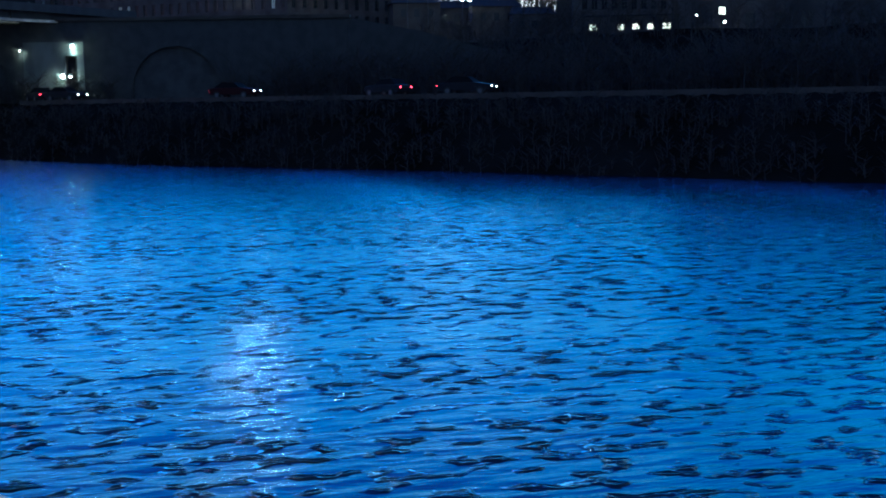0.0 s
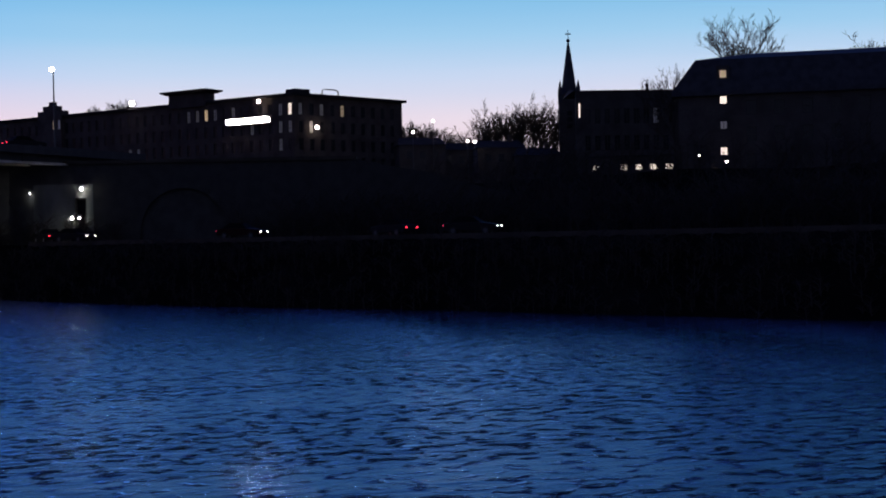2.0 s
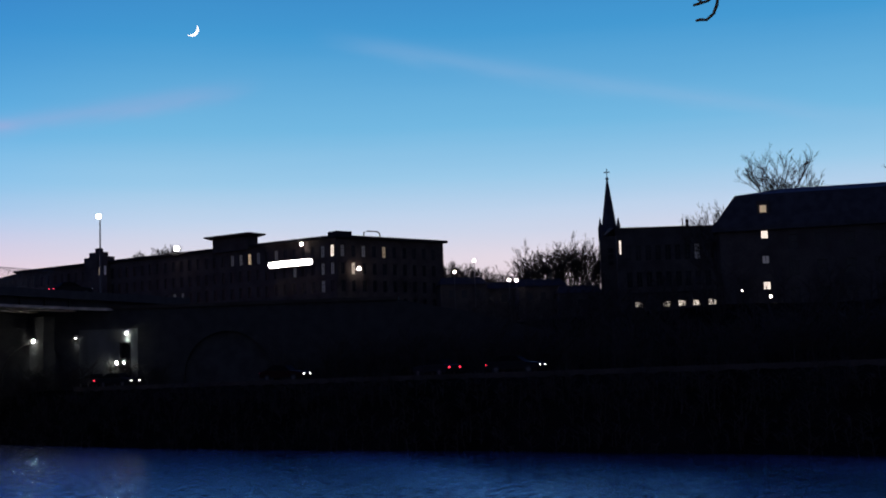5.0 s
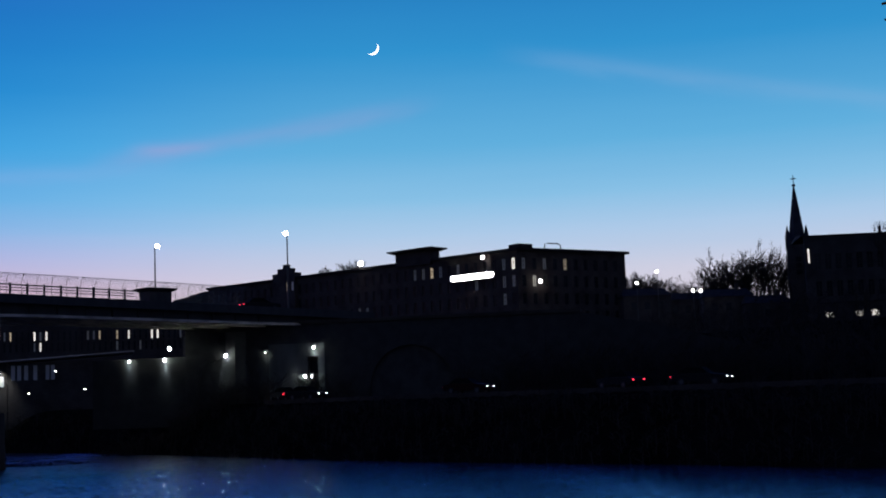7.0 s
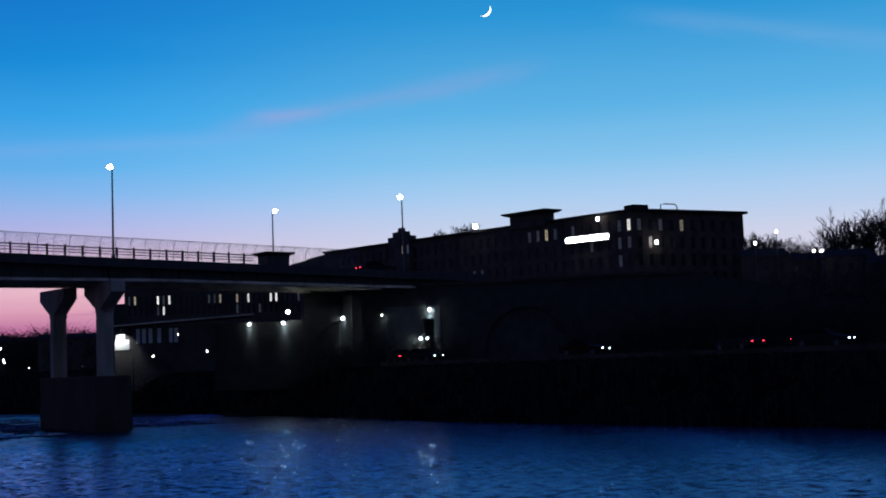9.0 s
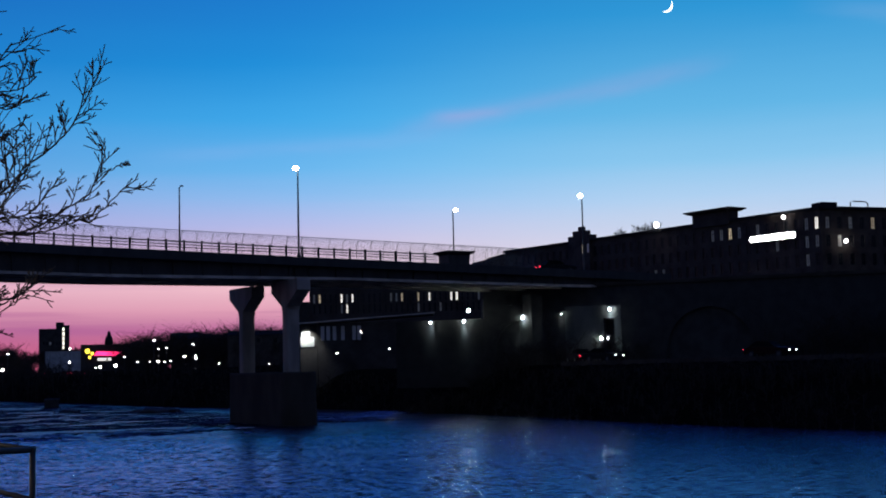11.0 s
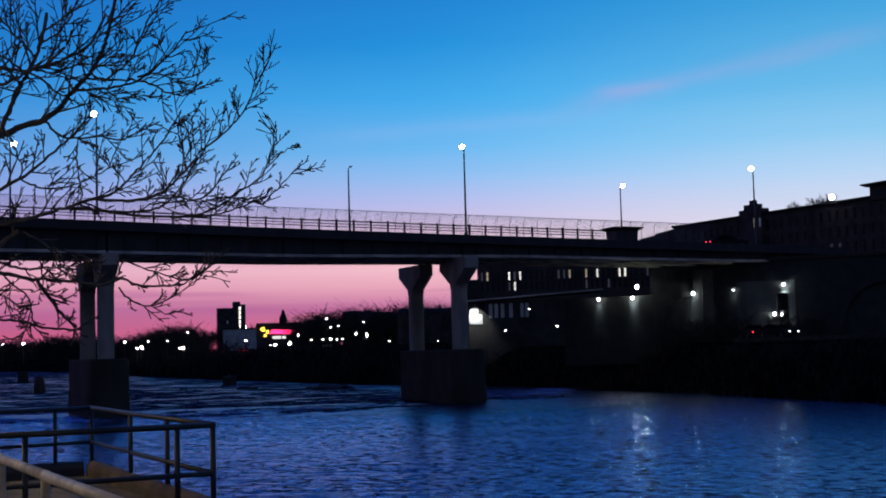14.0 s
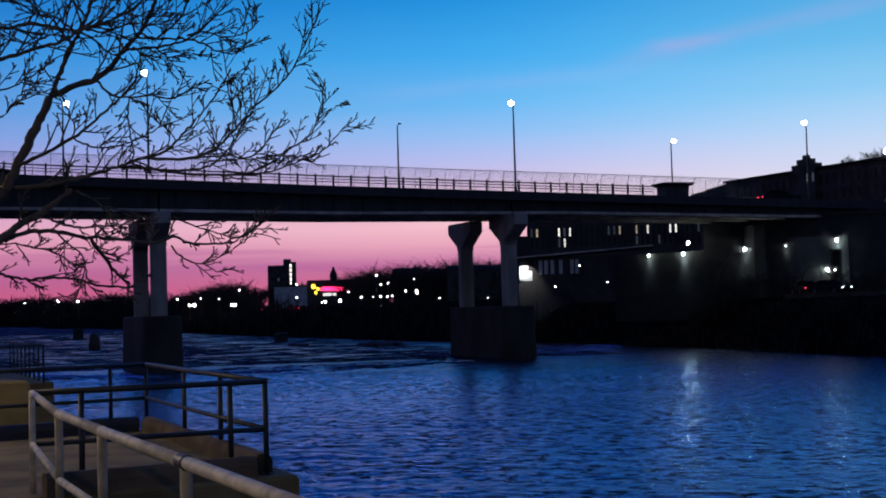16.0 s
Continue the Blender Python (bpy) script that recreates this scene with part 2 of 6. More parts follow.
HEAD = glowing("head_lamp_white", (.93, .97, 1.0), 9.0)
MOON = glowing("moon_glow", (1.0, .98, .92), 2.2)

# ---- mesh helpers ----


class Shape:
    """Collects simple solids into one mesh."""

    def __init__(self):
        self.v, self.f = [], []

    def add(self, verts, faces):
        o = len(self.v)
        self.v += [tuple(p) for p in verts]
        self.f += [tuple(i + o for i in f) for f in faces]
        return self

    def box(self, x0, x1, y0, y1, z0, z1, m=None):
        p = [Vector(c) for c in ((x0, y0, z0), (x1, y0, z0), (x1, y1, z0), (x0, y1, z0), (x0, y0, z1), (x1, y0, z1), (x1, y1, z1), (x0, y1, z1))]
        if m is not None:
            p = [m @ c for c in p]
        return self.add(p, [(3, 2, 1, 0), (4, 5, 6, 7), (0, 1, 5, 4), (1, 2, 6, 5), (2, 3, 7, 6), (3, 0, 4, 7)])

    def cbox(self, x0, x1, y0, y1, z0, z1, c=0.03):
        """A box with a chamfer round its top edge."""
        ring = lambda a, z: [(x0 + a, y0 + a, z), (x1 - a, y0 + a, z), (x1 - a, y1 - a, z), (x0 + a, y1 - a, z)]
        return self.loft([ring(0, z0), ring(0, z1 - c), ring(c, z1)])

    def loft(self, rings, cap=True):
        n = len(rings[0])
        faces = []
        for k in range(len(rings) - 1):
            for i in range(n):
                a, b = k * n + i, k * n + (i + 1) % n
                faces.append((a, b, b + n, a + n))
        if cap:
            faces.append(tuple(range(n - 1, -1, -1)))
            faces.append(tuple((len(rings) - 1) * n + i for i in range(n)))
        return self.add([p for r in rings for p in r], faces)

    def tube(self, pts, radii, sides=6, cap=True):
        pts = [Vector(p) for p in pts]
        if isinstance(radii, (int, float)):
            radii = [radii] * len(pts)
        rings = []
        ref = Vector((0.31, 0.22, 0.93)).normalized()
        for i, p in enumerate(pts):
            d = (pts[min(i + 1, len(pts) - 1)] - pts[max(i - 1, 0)])
            if d.length < 1e-9:
                d = Vector((0, 0, 1))
            d.normalize()
            r = ref if abs(d.dot(ref)) < 0.95 else Vector((1, 0, 0))
            a = d.cross(r).normalized()
            b = d.cross(a)
            rings.append([p + (a * math.cos(t) + b * math.sin(t)) * radii[i] for t in (2 * math.pi * k / sides for k in range(sides))])
        return self.loft(rings, cap)

    def ball(self, c, r, seg=10, rings=6, squash=1.0):
        R = []
        for k in range(1, rings):
            t = math.pi * k / rings
            R.append([(c[0] + r * math.sin(t) * math.cos(2 * math.pi * i / seg), c[1] + r * math.sin(t) * math.sin(2 * math.pi * i / seg), c[2] - r * squash * math.cos(t)) for i in range(seg)])
        return self.loft(R)

    def mesh(self, name, smooth_faces=False):
        me = bpy.data.meshes.new(name)
        me.from_pydata(self.v, [], self.f)
        me.update()
        if smooth_faces:
            me.polygons.foreach_set("use_smooth", [True] * len(me.polygons))
        return me


def part(name, shape, mat, parent=None, label="", m=None, smooth_faces=False):
    """One mesh object, under a thing or a part when given."""
    me = shape if isinstance(shape, bpy.types.Mesh) else shape.mesh(name, smooth_faces)
    if mat is not None and not me.materials:
        me.materials.append(mat)
    ob = new(name, me)
    if parent is not None:
        ob.parent = parent
    if m is not None:
        ob.matrix_basis = m
    if label:
        tagged(ob, label=label)
    return ob


def thing(name, m, label, category, group="", kind=""):
    e = new(name)
    e.matrix_basis = m
    return tagged(e, label, category, group, kind)


def setting(name, shape, mat, label, category, smooth_faces=False):
    return tagged(part(name, shape, mat, smooth_faces=smooth_faces), label, category, kind="structure")


# ---- water and ground ----
FAR_SHORE = [(-1250, 1500), (-577, 816), (-305, 511), (-189, 349), (-140, 285), (-70, 203), (-37, 175), (-12, 141), (0, 121), (12, 106.5), (24, 94), (32, 83), (42, 70), (62, 48), (120, 0), (300, -160)]


def polyline_side(px, py, line):
    """Signed distance to a polyline, positive on its left."""
    best = np.full(px.shape, 1e9)
    sign = np.ones(px.shape)
    for (ax, ay), (bx, by) in zip(line[:-1], line[1:]):
        dx, dy = bx - ax, by - ay
        t = np.clip(((px - ax) * dx + (py - ay) * dy) / (dx * dx + dy * dy), 0, 1)
        ex, ey = px - (ax + t * dx), py - (ay + t * dy)
        d = np.hypot(ex, ey)
        s = np.sign(dx * (py - ay) - dy * (px - ax))
        m = d < best
        best = np.where(m, d, best)
        sign = np.where(m, s, sign)
    return best * sign


NEAR_SHORE = [(-1400, 1450), (-600, 640), (-150, 170), (-45, 55), (-26, 33), (-13.5, 17), (-8.0, 11.0), (1.2, 0.9), (40, -44), (200, -230)]


def grid_mesh(xs, ys, zf):
    X, Y = np.meshgrid(xs, ys)
    Z = zf(X, Y)
    nx, ny = len(xs), len(ys)
    verts = np.stack([X.ravel(), Y.ravel(), Z.ravel()], 1)
    i = np.arange(nx * ny).reshape(ny, nx)
    quads = np.stack([i[:-1, :-1].ravel(), i[:-1, 1:].ravel(), i[1:, 1:].ravel(), i[1:, :-1].ravel()], 1)
    me = bpy.data.meshes.new("sheet")
    me.vertices.add(len(verts))
    me.vertices.foreach_set("co", verts.ravel())
    me.loops.add(quads.size)
    me.loops.foreach_set("vertex_index", quads.ravel().astype(np.int32))
    me.polygons.add(len(quads))
    me.polygons.foreach_set("loop_start", np.arange(0, quads.size, 4, dtype=np.int32))
    me.polygons.foreach_set("use_smooth", np.ones(len(quads), dtype=bool))
    me.update(calc_edges=True)
    return me


def graded(lo, hi, step, far, k=1.12):
    mid = list(np.arange(lo, hi, step))
    out, s, x = [], step, hi
    while x < far:
        out.append(x)
        s *= k
        x += s
    left, s, x = [], step, lo
    while x > -far:
        s *= k
        x -= s
        left.append(x)
    return np.array(left[::-1] + mid + out)


rng = np.random.default_rng(7)
WAVES = []
for wl, amp, count in ((6.0, .004, 5), (3.2, .0035, 8), (1.9, .0032, 12), (1.2, .0034, 12), (0.8, .0026, 10)):
    for _ in range(count):
        a = math.radians(93 + rng.normal(0, 34))
        k = 2 * math.pi / (wl * rng.uniform(.75, 1.3))
        WAVES.append((k * math.cos(a), k * math.sin(a), rng.uniform(0, 6.28), amp * rng.uniform(.5, 1.2)))


def calm_water(X, Y):
    """1 where waves are damped: bank strip and wedge, fitted to the camera's view."""
    bank = 1 - np.clip((-polyline_side(X, Y, FAR_SHORE) - 3) / 58, 0, 1)
    ragged = .72 + .28 * np.sin(X * .42 + 1.1) * np.sin(X * .17 + 2.0)
    return np.maximum(bank * ragged * np.clip((X + 14) / 22, 0, 1), .8 * np.clip((X - .60 * Y + 5) / 10, 0, 1))


RIFFLE = [(-80, 97), (-66, 103), (-52.4, 111.4), (-47.6, 116.2), (-42.2, 119.9), (-37, 125)]


def water_height(X, Y):
    Z = np.zeros_like(X)
    for kx, ky, ph, amp in WAVES:
        s = np.sin(kx * X + ky * Y + ph)
        Z += amp * (1 - np.abs(s) * 1.3 + .3 * s)
    gust = 0.75 + 0.35 * np.sin(X * .05 + 1.0 + np.sin(Y * .031)) * np.sin(Y * .043 + .6)
    reach = np.clip(1 - (np.hypot(X, Y) - 130) / 120, 0.3, 1)
    Z = (Z - Z.mean()) * gust * reach * (1 + 1.25 * np.clip((8 - X) / 26, 0, 1)) * (1 - .72 * calm_water(X, Y))
    # standing riffle below the piers
    d = polyline_side(X, Y, RIFFLE)
    Z += .20 * np.exp(-(d / 1.1) ** 2) * (1 + .6 * np.sin(X * 1.7) * np.sin(Y * 2.3 + X)) * (np.abs(X + 57) < 20)
    return Z


wxs = graded(-60, 56, 0.26, 3800)
wys = graded(4, 140, 0.24, 3800)
water_mesh = grid_mesh(wxs, wys, water_height)
calm_at = water_mesh.attributes.new("calm", "FLOAT", "POINT")
calm_at.data.foreach_set("value", calm_water(*np.meshgrid(wxs, wys)).ravel().astype(np.float32))
wm = bpy.data.materials.new("river_water")
wm.use_nodes = True
nt = wm.node_tree
nt.nodes.remove(nt.nodes["Principled BSDF"])
deep = nt.nodes.new("ShaderNodeBsdfDiffuse")
deep.inputs["Color"].default_value = (.004, .010, .022, 1)
# Blue tint on the reflection itself, which clear water would not give.
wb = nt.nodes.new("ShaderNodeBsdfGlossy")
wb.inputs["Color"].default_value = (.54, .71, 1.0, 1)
fres = nt.nodes.new("ShaderNodeFresnel")
fres.inputs["IOR"].default_value = 1.33
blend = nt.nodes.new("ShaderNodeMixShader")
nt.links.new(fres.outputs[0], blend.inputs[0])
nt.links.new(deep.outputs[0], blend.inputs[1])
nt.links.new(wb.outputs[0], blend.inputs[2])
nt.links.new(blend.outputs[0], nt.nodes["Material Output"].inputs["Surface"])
tco = nt.nodes.new("ShaderNodeTexCoord")
mp = nt.nodes.new("ShaderNodeMapping")
mp.inputs["Rotation"].default_value = (0, 0, radians(4))
mp.inputs["Scale"].default_value = (0.45, 1.6, 1)
nt.links.new(tco.outputs["Object"], mp.inputs["Vector"])
r1, r2 = nt.nodes.new("ShaderNodeTexNoise"), nt.nodes.new("ShaderNodeTexNoise")
for r, s, d in ((r1, 1.5, 3.0), (r2, 0.12, 3.0)):
    r.inputs["Scale"].default_value, r.inputs["Detail"].default_value = s, d
    nt.links.new(mp.outputs[0], r.inputs["Vector"])
bp = nt.nodes.new("ShaderNodeBump")
bp.inputs["Distance"].default_value = 0.46
# small steep wavelets: dark flecks among flatter water
mpf = nt.nodes.new("ShaderNodeMapping")
mpf.inputs["Rotation"].default_value = (0, 0, radians(-3))
mpf.inputs["Scale"].default_value = (1.15, 1.6, 1)
nt.links.new(tco.outputs["Object"], mpf.inputs["Vector"])
r4 = nt.nodes.new("ShaderNodeTexNoise")
r4.inputs["Scale"].default_value, r4.inputs["Detail"].default_value = 1.25, 1.5
nt.links.new(mpf.outputs[0], r4.inputs["Vector"])
fleck = smooth(nt, r4.outputs["Fac"], 0.53, 0.78)
nt.links.new(math_node(nt, "ADD", math_node(nt, "MULTIPLY", r1.outputs["Fac"], 0.16), fleck), bp.inputs["Height"])
# rapids above the bridge: coarser, rougher water
sepw = nt.nodes.new("ShaderNodeSeparateXYZ")
nt.links.new(tco.outputs["Object"], sepw.inputs[0])
calm_node = nt.nodes.new("ShaderNodeAttribute")
calm_node.attribute_name = "calm"
calm_fac = calm_node.outputs["Fac"]
nt.links.new(math_node(nt, "MULTIPLY", math_node(nt, "ADD", 0.35, math_node(nt, "MULTIPLY", smooth(nt, r2.outputs["Fac"], 0.36, 0.64), 1.0)), math_node(nt, "SUBTRACT", 1.0, math_node(nt, "MULTIPLY", calm_fac, 0.8))), bp.inputs["Strength"])
rapid = math_node(nt, "MULTIPLY", smooth(nt, sepw.outputs["Y"], 108.0, 170.0), math_node(nt, "SUBTRACT", 1.0, smooth(nt, sepw.outputs["X"], -45.0, 5.0)))
r3 = nt.nodes.new("ShaderNodeTexNoise")
r3.inputs["Scale"].default_value, r3.inputs["Detail"].default_value = 0.42, 4.0
nt.links.new(mp.outputs[0], r3.inputs["Vector"])
bp2 = nt.nodes.new("ShaderNodeBump")
bp2.inputs["Distance"].default_value = 0.25
nt.links.new(r3.outputs["Fac"], bp2.inputs["Height"])
nt.links.new(rapid, bp2.inputs["Strength"])
nt.links.new(bp.outputs[0], bp2.inputs["Normal"])
for sock in (wb, deep, fres):
    nt.links.new(bp2.outputs[0], sock.inputs["Normal"])
nt.links.new(math_node(nt, "SUBTRACT", 0.24, math_node(nt, "MULTIPLY", calm_fac, 0.13)), wb.inputs["Roughness"])
# aerated water of the rapids; its reflections are tinted blue as well
froth = nt.nodes.new("ShaderNodeBsdfPrincipled")
froth.inputs["Base Color"].default_value = (.004, .010, .018, 1)
froth.inputs["IOR"].default_value = 1.33
froth.inputs["Roughness"].default_value = 0.3
froth.inputs["Specular Tint"].default_value = (.66, .70, 1.0, 1)
nt.links.new(bp2.outputs[0], froth.inputs["Normal"])
both = nt.nodes.new("ShaderNodeMixShader")
nt.links.new(math_node(nt, "MULTIPLY", smooth(nt, sepw.outputs["Y"], 95.0, 125.0), math_node(nt, "SUBTRACT", 1.0, smooth(nt, sepw.outputs["X"], -40.0, 0.0))), both.inputs[0])
nt.links.new(blend.outputs[0], both.inputs[1])
nt.links.new(froth.outputs[0], both.inputs[2])
nt.links.new(both.outputs[0], nt.nodes["Material Output"].inputs["Surface"])
water = setting("water", water_mesh, wm, "choppy river reflecting the dusk sky, tinted dark blue", "water")


FOAM = material("river_foam", (.62, .65, .70), 0.8, 0, 0.3, 2.0, 0.5, 12, 0.2)


def crests(n, region, hlo, hhi, llo, lhi, seed):
    """Low elongated wave crests across the current: lens-shaped ridges."""
    rn = random.Random(seed)
    sh = Shape()
    for _ in range(n):
        x, y = region(rn)
        a = math.radians(27 + rn.gauss(0, 16))
        ux, uy = math.cos(a), math.sin(a)
        L, hh = rn.uniform(llo, lhi), rn.uniform(hlo, hhi)
        w = hh * rn.uniform(2.2, 3.4)
        rings = []
        bend = rn.gauss(0, .25)
        for k in range(6):
            t = k / 5 * 2 - 1
            e = max(.02, 1 - t * t)
            cx, cy = x + ux * L / 2 * t - uy * bend * t * t, y + uy * L / 2 * t + ux * bend * t * t
            rings.append([(cx + uy * w * e, cy - ux * w * e, -.06), (cx + rn.gauss(0, .05), cy, hh * e * rn.uniform(.8, 1.1)), (cx - uy * w * 1.6 * e, cy + ux * w * 1.6 * e, -.06)])
        sh.loft(rings)
    return sh


def upstream(rn):
    d = 138 + 330 * rn.random() ** 1.7
    a = math.radians(rn.uniform(-38, -10) if d < 170 else rn.uniform(-38, -17 - (d - 170) * .05))
    return d * math.sin(a), d * math.cos(a)


def riffle(rn, wide=1.0):
    k = rn.randrange(len(RIFFLE) - 1)
    (ax_, ay_), (bx_, by_), t = RIFFLE[k], RIFFLE[k + 1], rn.random()
    o = rn.gauss(0, wide)
    return ax_ + (bx_ - ax_) * t - o * .55, ay_ + (by_ - ay_) * t + o * .83


tagged(part("wave_crest", crests(2600, upstream, .03, .11, 2.5, 9.0, 4), wm, water, "choppy standing waves"), kind="stuff")
tagged(part("wave_crest", crests(1500, lambda rn: (lambda d, a: (d * math.sin(a), d * math.cos(a)))(450 + 480 * rn.random(), math.radians(rn.uniform(-38, -29))), .08, .2, 7, 22, 14), wm, water, "choppy waves far upstream"), kind="stuff")
tagged(part("riffle_crest", crests(260, lambda rn: riffle(rn, 3.0), .06, .16, 1.5, 5.0, 6), wm, water, "standing riffle waves"), kind="stuff")
tagged(part("foam", crests(300, lambda rn: riffle(rn, .45), .05, .14, 1.2, 4.5, 9), FOAM, water, "broken pale foam on the riffle"), kind="stuff")


def sm(x, a, b):
    t = np.clip((x - a) / (b - a), 0, 1)
    return t * t * (3 - 2 * t)


def ground_height(X, Y):
    far = polyline_side(X, Y, FAR_SHORE)          # positive beyond the far shore
    near = -polyline_side(X, Y, NEAR_SHORE)       # positive on the camera's side
    z = np.full(X.shape, -2.5)
    up = sm(X, -70, -5)                            # town side is steeper and higher
    z_far = -1.2 + 6.6 * sm(far, -2, 8.5) + up * (7.6 * sm(far, 36, 75) + 5 * sm(far, 130, 300)) + (1 - up) * (2 * sm(far, 30, 120) + 9 * sm(far, 250, 900))
    z_near = -2.0 + 5.4 * sm(near, 2.6, 3.2)
    z = np.where(far > -2, z_far, z)
    z = np.where(near > 2.6, z_near, z)
    rough = .35 * np.sin(X * .31 + 2 * np.sin(Y * .17)) * np.sin(Y * .27 + 1.3)
    return z + np.where((far > 0) & (near < 0), rough * sm(far, 0, 6) * np.where((far > 6.5) & (far < 20), 0, 1), 0)


def gz(x, y):
    return float(ground_height(np.array([[x]]), np.array([[y]]))[0, 0])


gxs = graded(-110, 130, 1.5, 4300, 1.13)
gys = graded(-30, 330, 1.5, 4300, 1.13)
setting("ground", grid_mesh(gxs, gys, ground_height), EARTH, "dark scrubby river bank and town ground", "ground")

# ---- bridge over the river ----
BR = Matrix.Translation((-60.6, 107.0, 0)) @ Matrix.Rotation(math.atan2(22.0, 28.6), 4, "Z")   # x along the near edge, y across, away


def deck_z(s):
    return float(np.interp(s, [-110, -40, -12, 2, 18, 36, 52, 70, 100], [19.6, 18.8, 18.0, 17.6, 17.1, 16.65, 16.3, 15.9, 15.2]))


def soffit_z(s):
    return float(np.interp(s, [-110, -8, 18, 42, 70], [15.8, 14.95, 14.5, 14.5, 14.05]))


S0, S1, DECK_W = -105.0, 84.0, 16.5
bridge = thing("bridge", BR, "long steel girder road bridge on concrete piers, dark against the dusk", "bridge")
steps = [S0 + i * (S1 - S0) / 50 for i in range(51)]


def along(profile, lo=S0, hi=S1):
    """Sweeps a cross-section, a function of s giving (y, z) points, along the bridge."""
    ss = [s for s in steps if lo < s < hi]
    return Shape().loft([[(s, y, z) for y, z in profile(s)] for s in [lo] + ss + [hi]])


part("deck", along(lambda s: [(0.25, deck_z(s) - .25), (DECK_W - .25, deck_z(s) - .25), (DECK_W - .25, deck_z(s) - .02), (0.25, deck_z(s) - .02)]), ASPHALT, bridge, "asphalt road deck")
for y0 in (0.0, DECK_W - .3):
    part("fascia", along(lambda s, y0=y0: [(y0, deck_z(s) - .75), (y0 + .3, deck_z(s) - .75), (y0 + .3, deck_z(s) + .12), (y0, deck_z(s) + .12)]), STEEL, bridge, "dark concrete edge beam")
PIER_S = (1.0, 36.2)
spans = [(S0, -34.5), (-34.4, PIER_S[0] - .1), (PIER_S[0] + .1, PIER_S[1] - .1), (PIER_S[1] + .1, S1)]
for lo, hi in spans:
    for k, y0 in enumerate((0.9, 4.2, 7.6, 11.0)):
        g = part("girder", along(lambda s, y0=y0: [(y0, soffit_z(s) + .3), (y0 + .12, soffit_z(s) + .3), (y0 + .12, deck_z(s) - .25), (y0, deck_z(s) - .25)], lo, hi), STEEL, bridge, "dark steel plate girder")
        part("flange", along(lambda s, y0=y0: [(y0 - .3, soffit_z(s) + .02), (y0 + .42, soffit_z(s) + .02), (y0 + .42, soffit_z(s) + .3), (y0 - .3, soffit_z(s) + .3)], lo, hi), FLANGE, g, "pale bottom flange")
        if k == 0:
            st = Shape().box(-.03, .03, -.28, 0, 0, 1)
            stm = st.mesh("stiffener")
            s = lo + 1.5
            while s < hi:
                if -45 < s < 68:
                    z0, z1 = soffit_z(s) + .32, deck_z(s) - .27
                    part("stiffener", stm, STEEL, g, m=Matrix.Translation((s, y0, z0)) @ Matrix.Diagonal((1, 1, z1 - z0, 1)))
                s += 3.0

# near-side railing: posts and three rails
rail = part("railing", along(lambda s: [(0.10, deck_z(s) + .98), (0.20, deck_z(s) + .98), (0.20, deck_z(s) + 1.1), (0.10, deck_z(s) + 1.1)], S0, 52.0), RAILDARK, bridge, "dark metal bridge railing")
for zz in (.45, .72):
    part("rail", along(lambda s, zz=zz: [(0.12, deck_z(s) + zz), (0.18, deck_z(s) + zz), (0.18, deck_z(s) + zz + .07), (0.12, deck_z(s) + zz + .07)], S0, 52.0), RAILDARK, rail)
postm = Shape().box(-.08, .08, .06, .24, 0, 1.12).mesh("post")
s = -60.0
while s < 52:
    part("post", postm, RAILDARK, rail, m=Matrix.Translation((s, 0, deck_z(s) + .1)))
    s += 1.76

# tall curved fence on the far edge
fence = part("fence", along(lambda s: [(DECK_W - .5, deck_z(s) + .1), (DECK_W - .4, deck_z(s) + .1), (DECK_W - .4, deck_z(s) + .2), (DECK_W - .5, deck_z(s) + .2)], -70, 76), POLE, bridge, "tall curved wire safety fence")


def fence_xy(t):
    """Fence profile: upright, then curling over the footway."""
    if t < 2.9:
        return DECK_W - .45, t
    a = (t - 2.9) / 1.1
    return DECK_W - .45 - 1.1 * (1 - math.cos(min(a, 1.4))), 2.9 + 1.1 * math.sin(min(a, 1.4))


fp = Shape().tube([(0, *fence_xy(t)) for t in (0, 1.2, 2.2, 2.9, 3.3, 3.7, 4.1, 4.44)], .035, 5).mesh("fence_post")
s = -69.0
while s < 76:
    part("fence_post", fp, POLE, fence, m=Matrix.Translation((s, 0, deck_z(s))))
    s += 1.76
wires = Shape()
for t in [0.3 + .15 * i for i in range(28)]:
    wires.tube([(s, fence_xy(t)[0], deck_z(s) + fence_xy(t)[1]) for s in range(-69, 77, 5)], .010 if t < 4.3 else .03, 3)
s = -69.0
while s < 76:
    wires.tube([(s, fence_xy(t)[0], deck_z(s) + fence_xy(t)[1]) for t in (0.2, 2.9, 3.4, 3.9, 4.4)], .010, 3)
    s += .16
tagged(part("wire_mesh", wires, POLE, fence, "fine wire fence mesh"), kind="stuff")

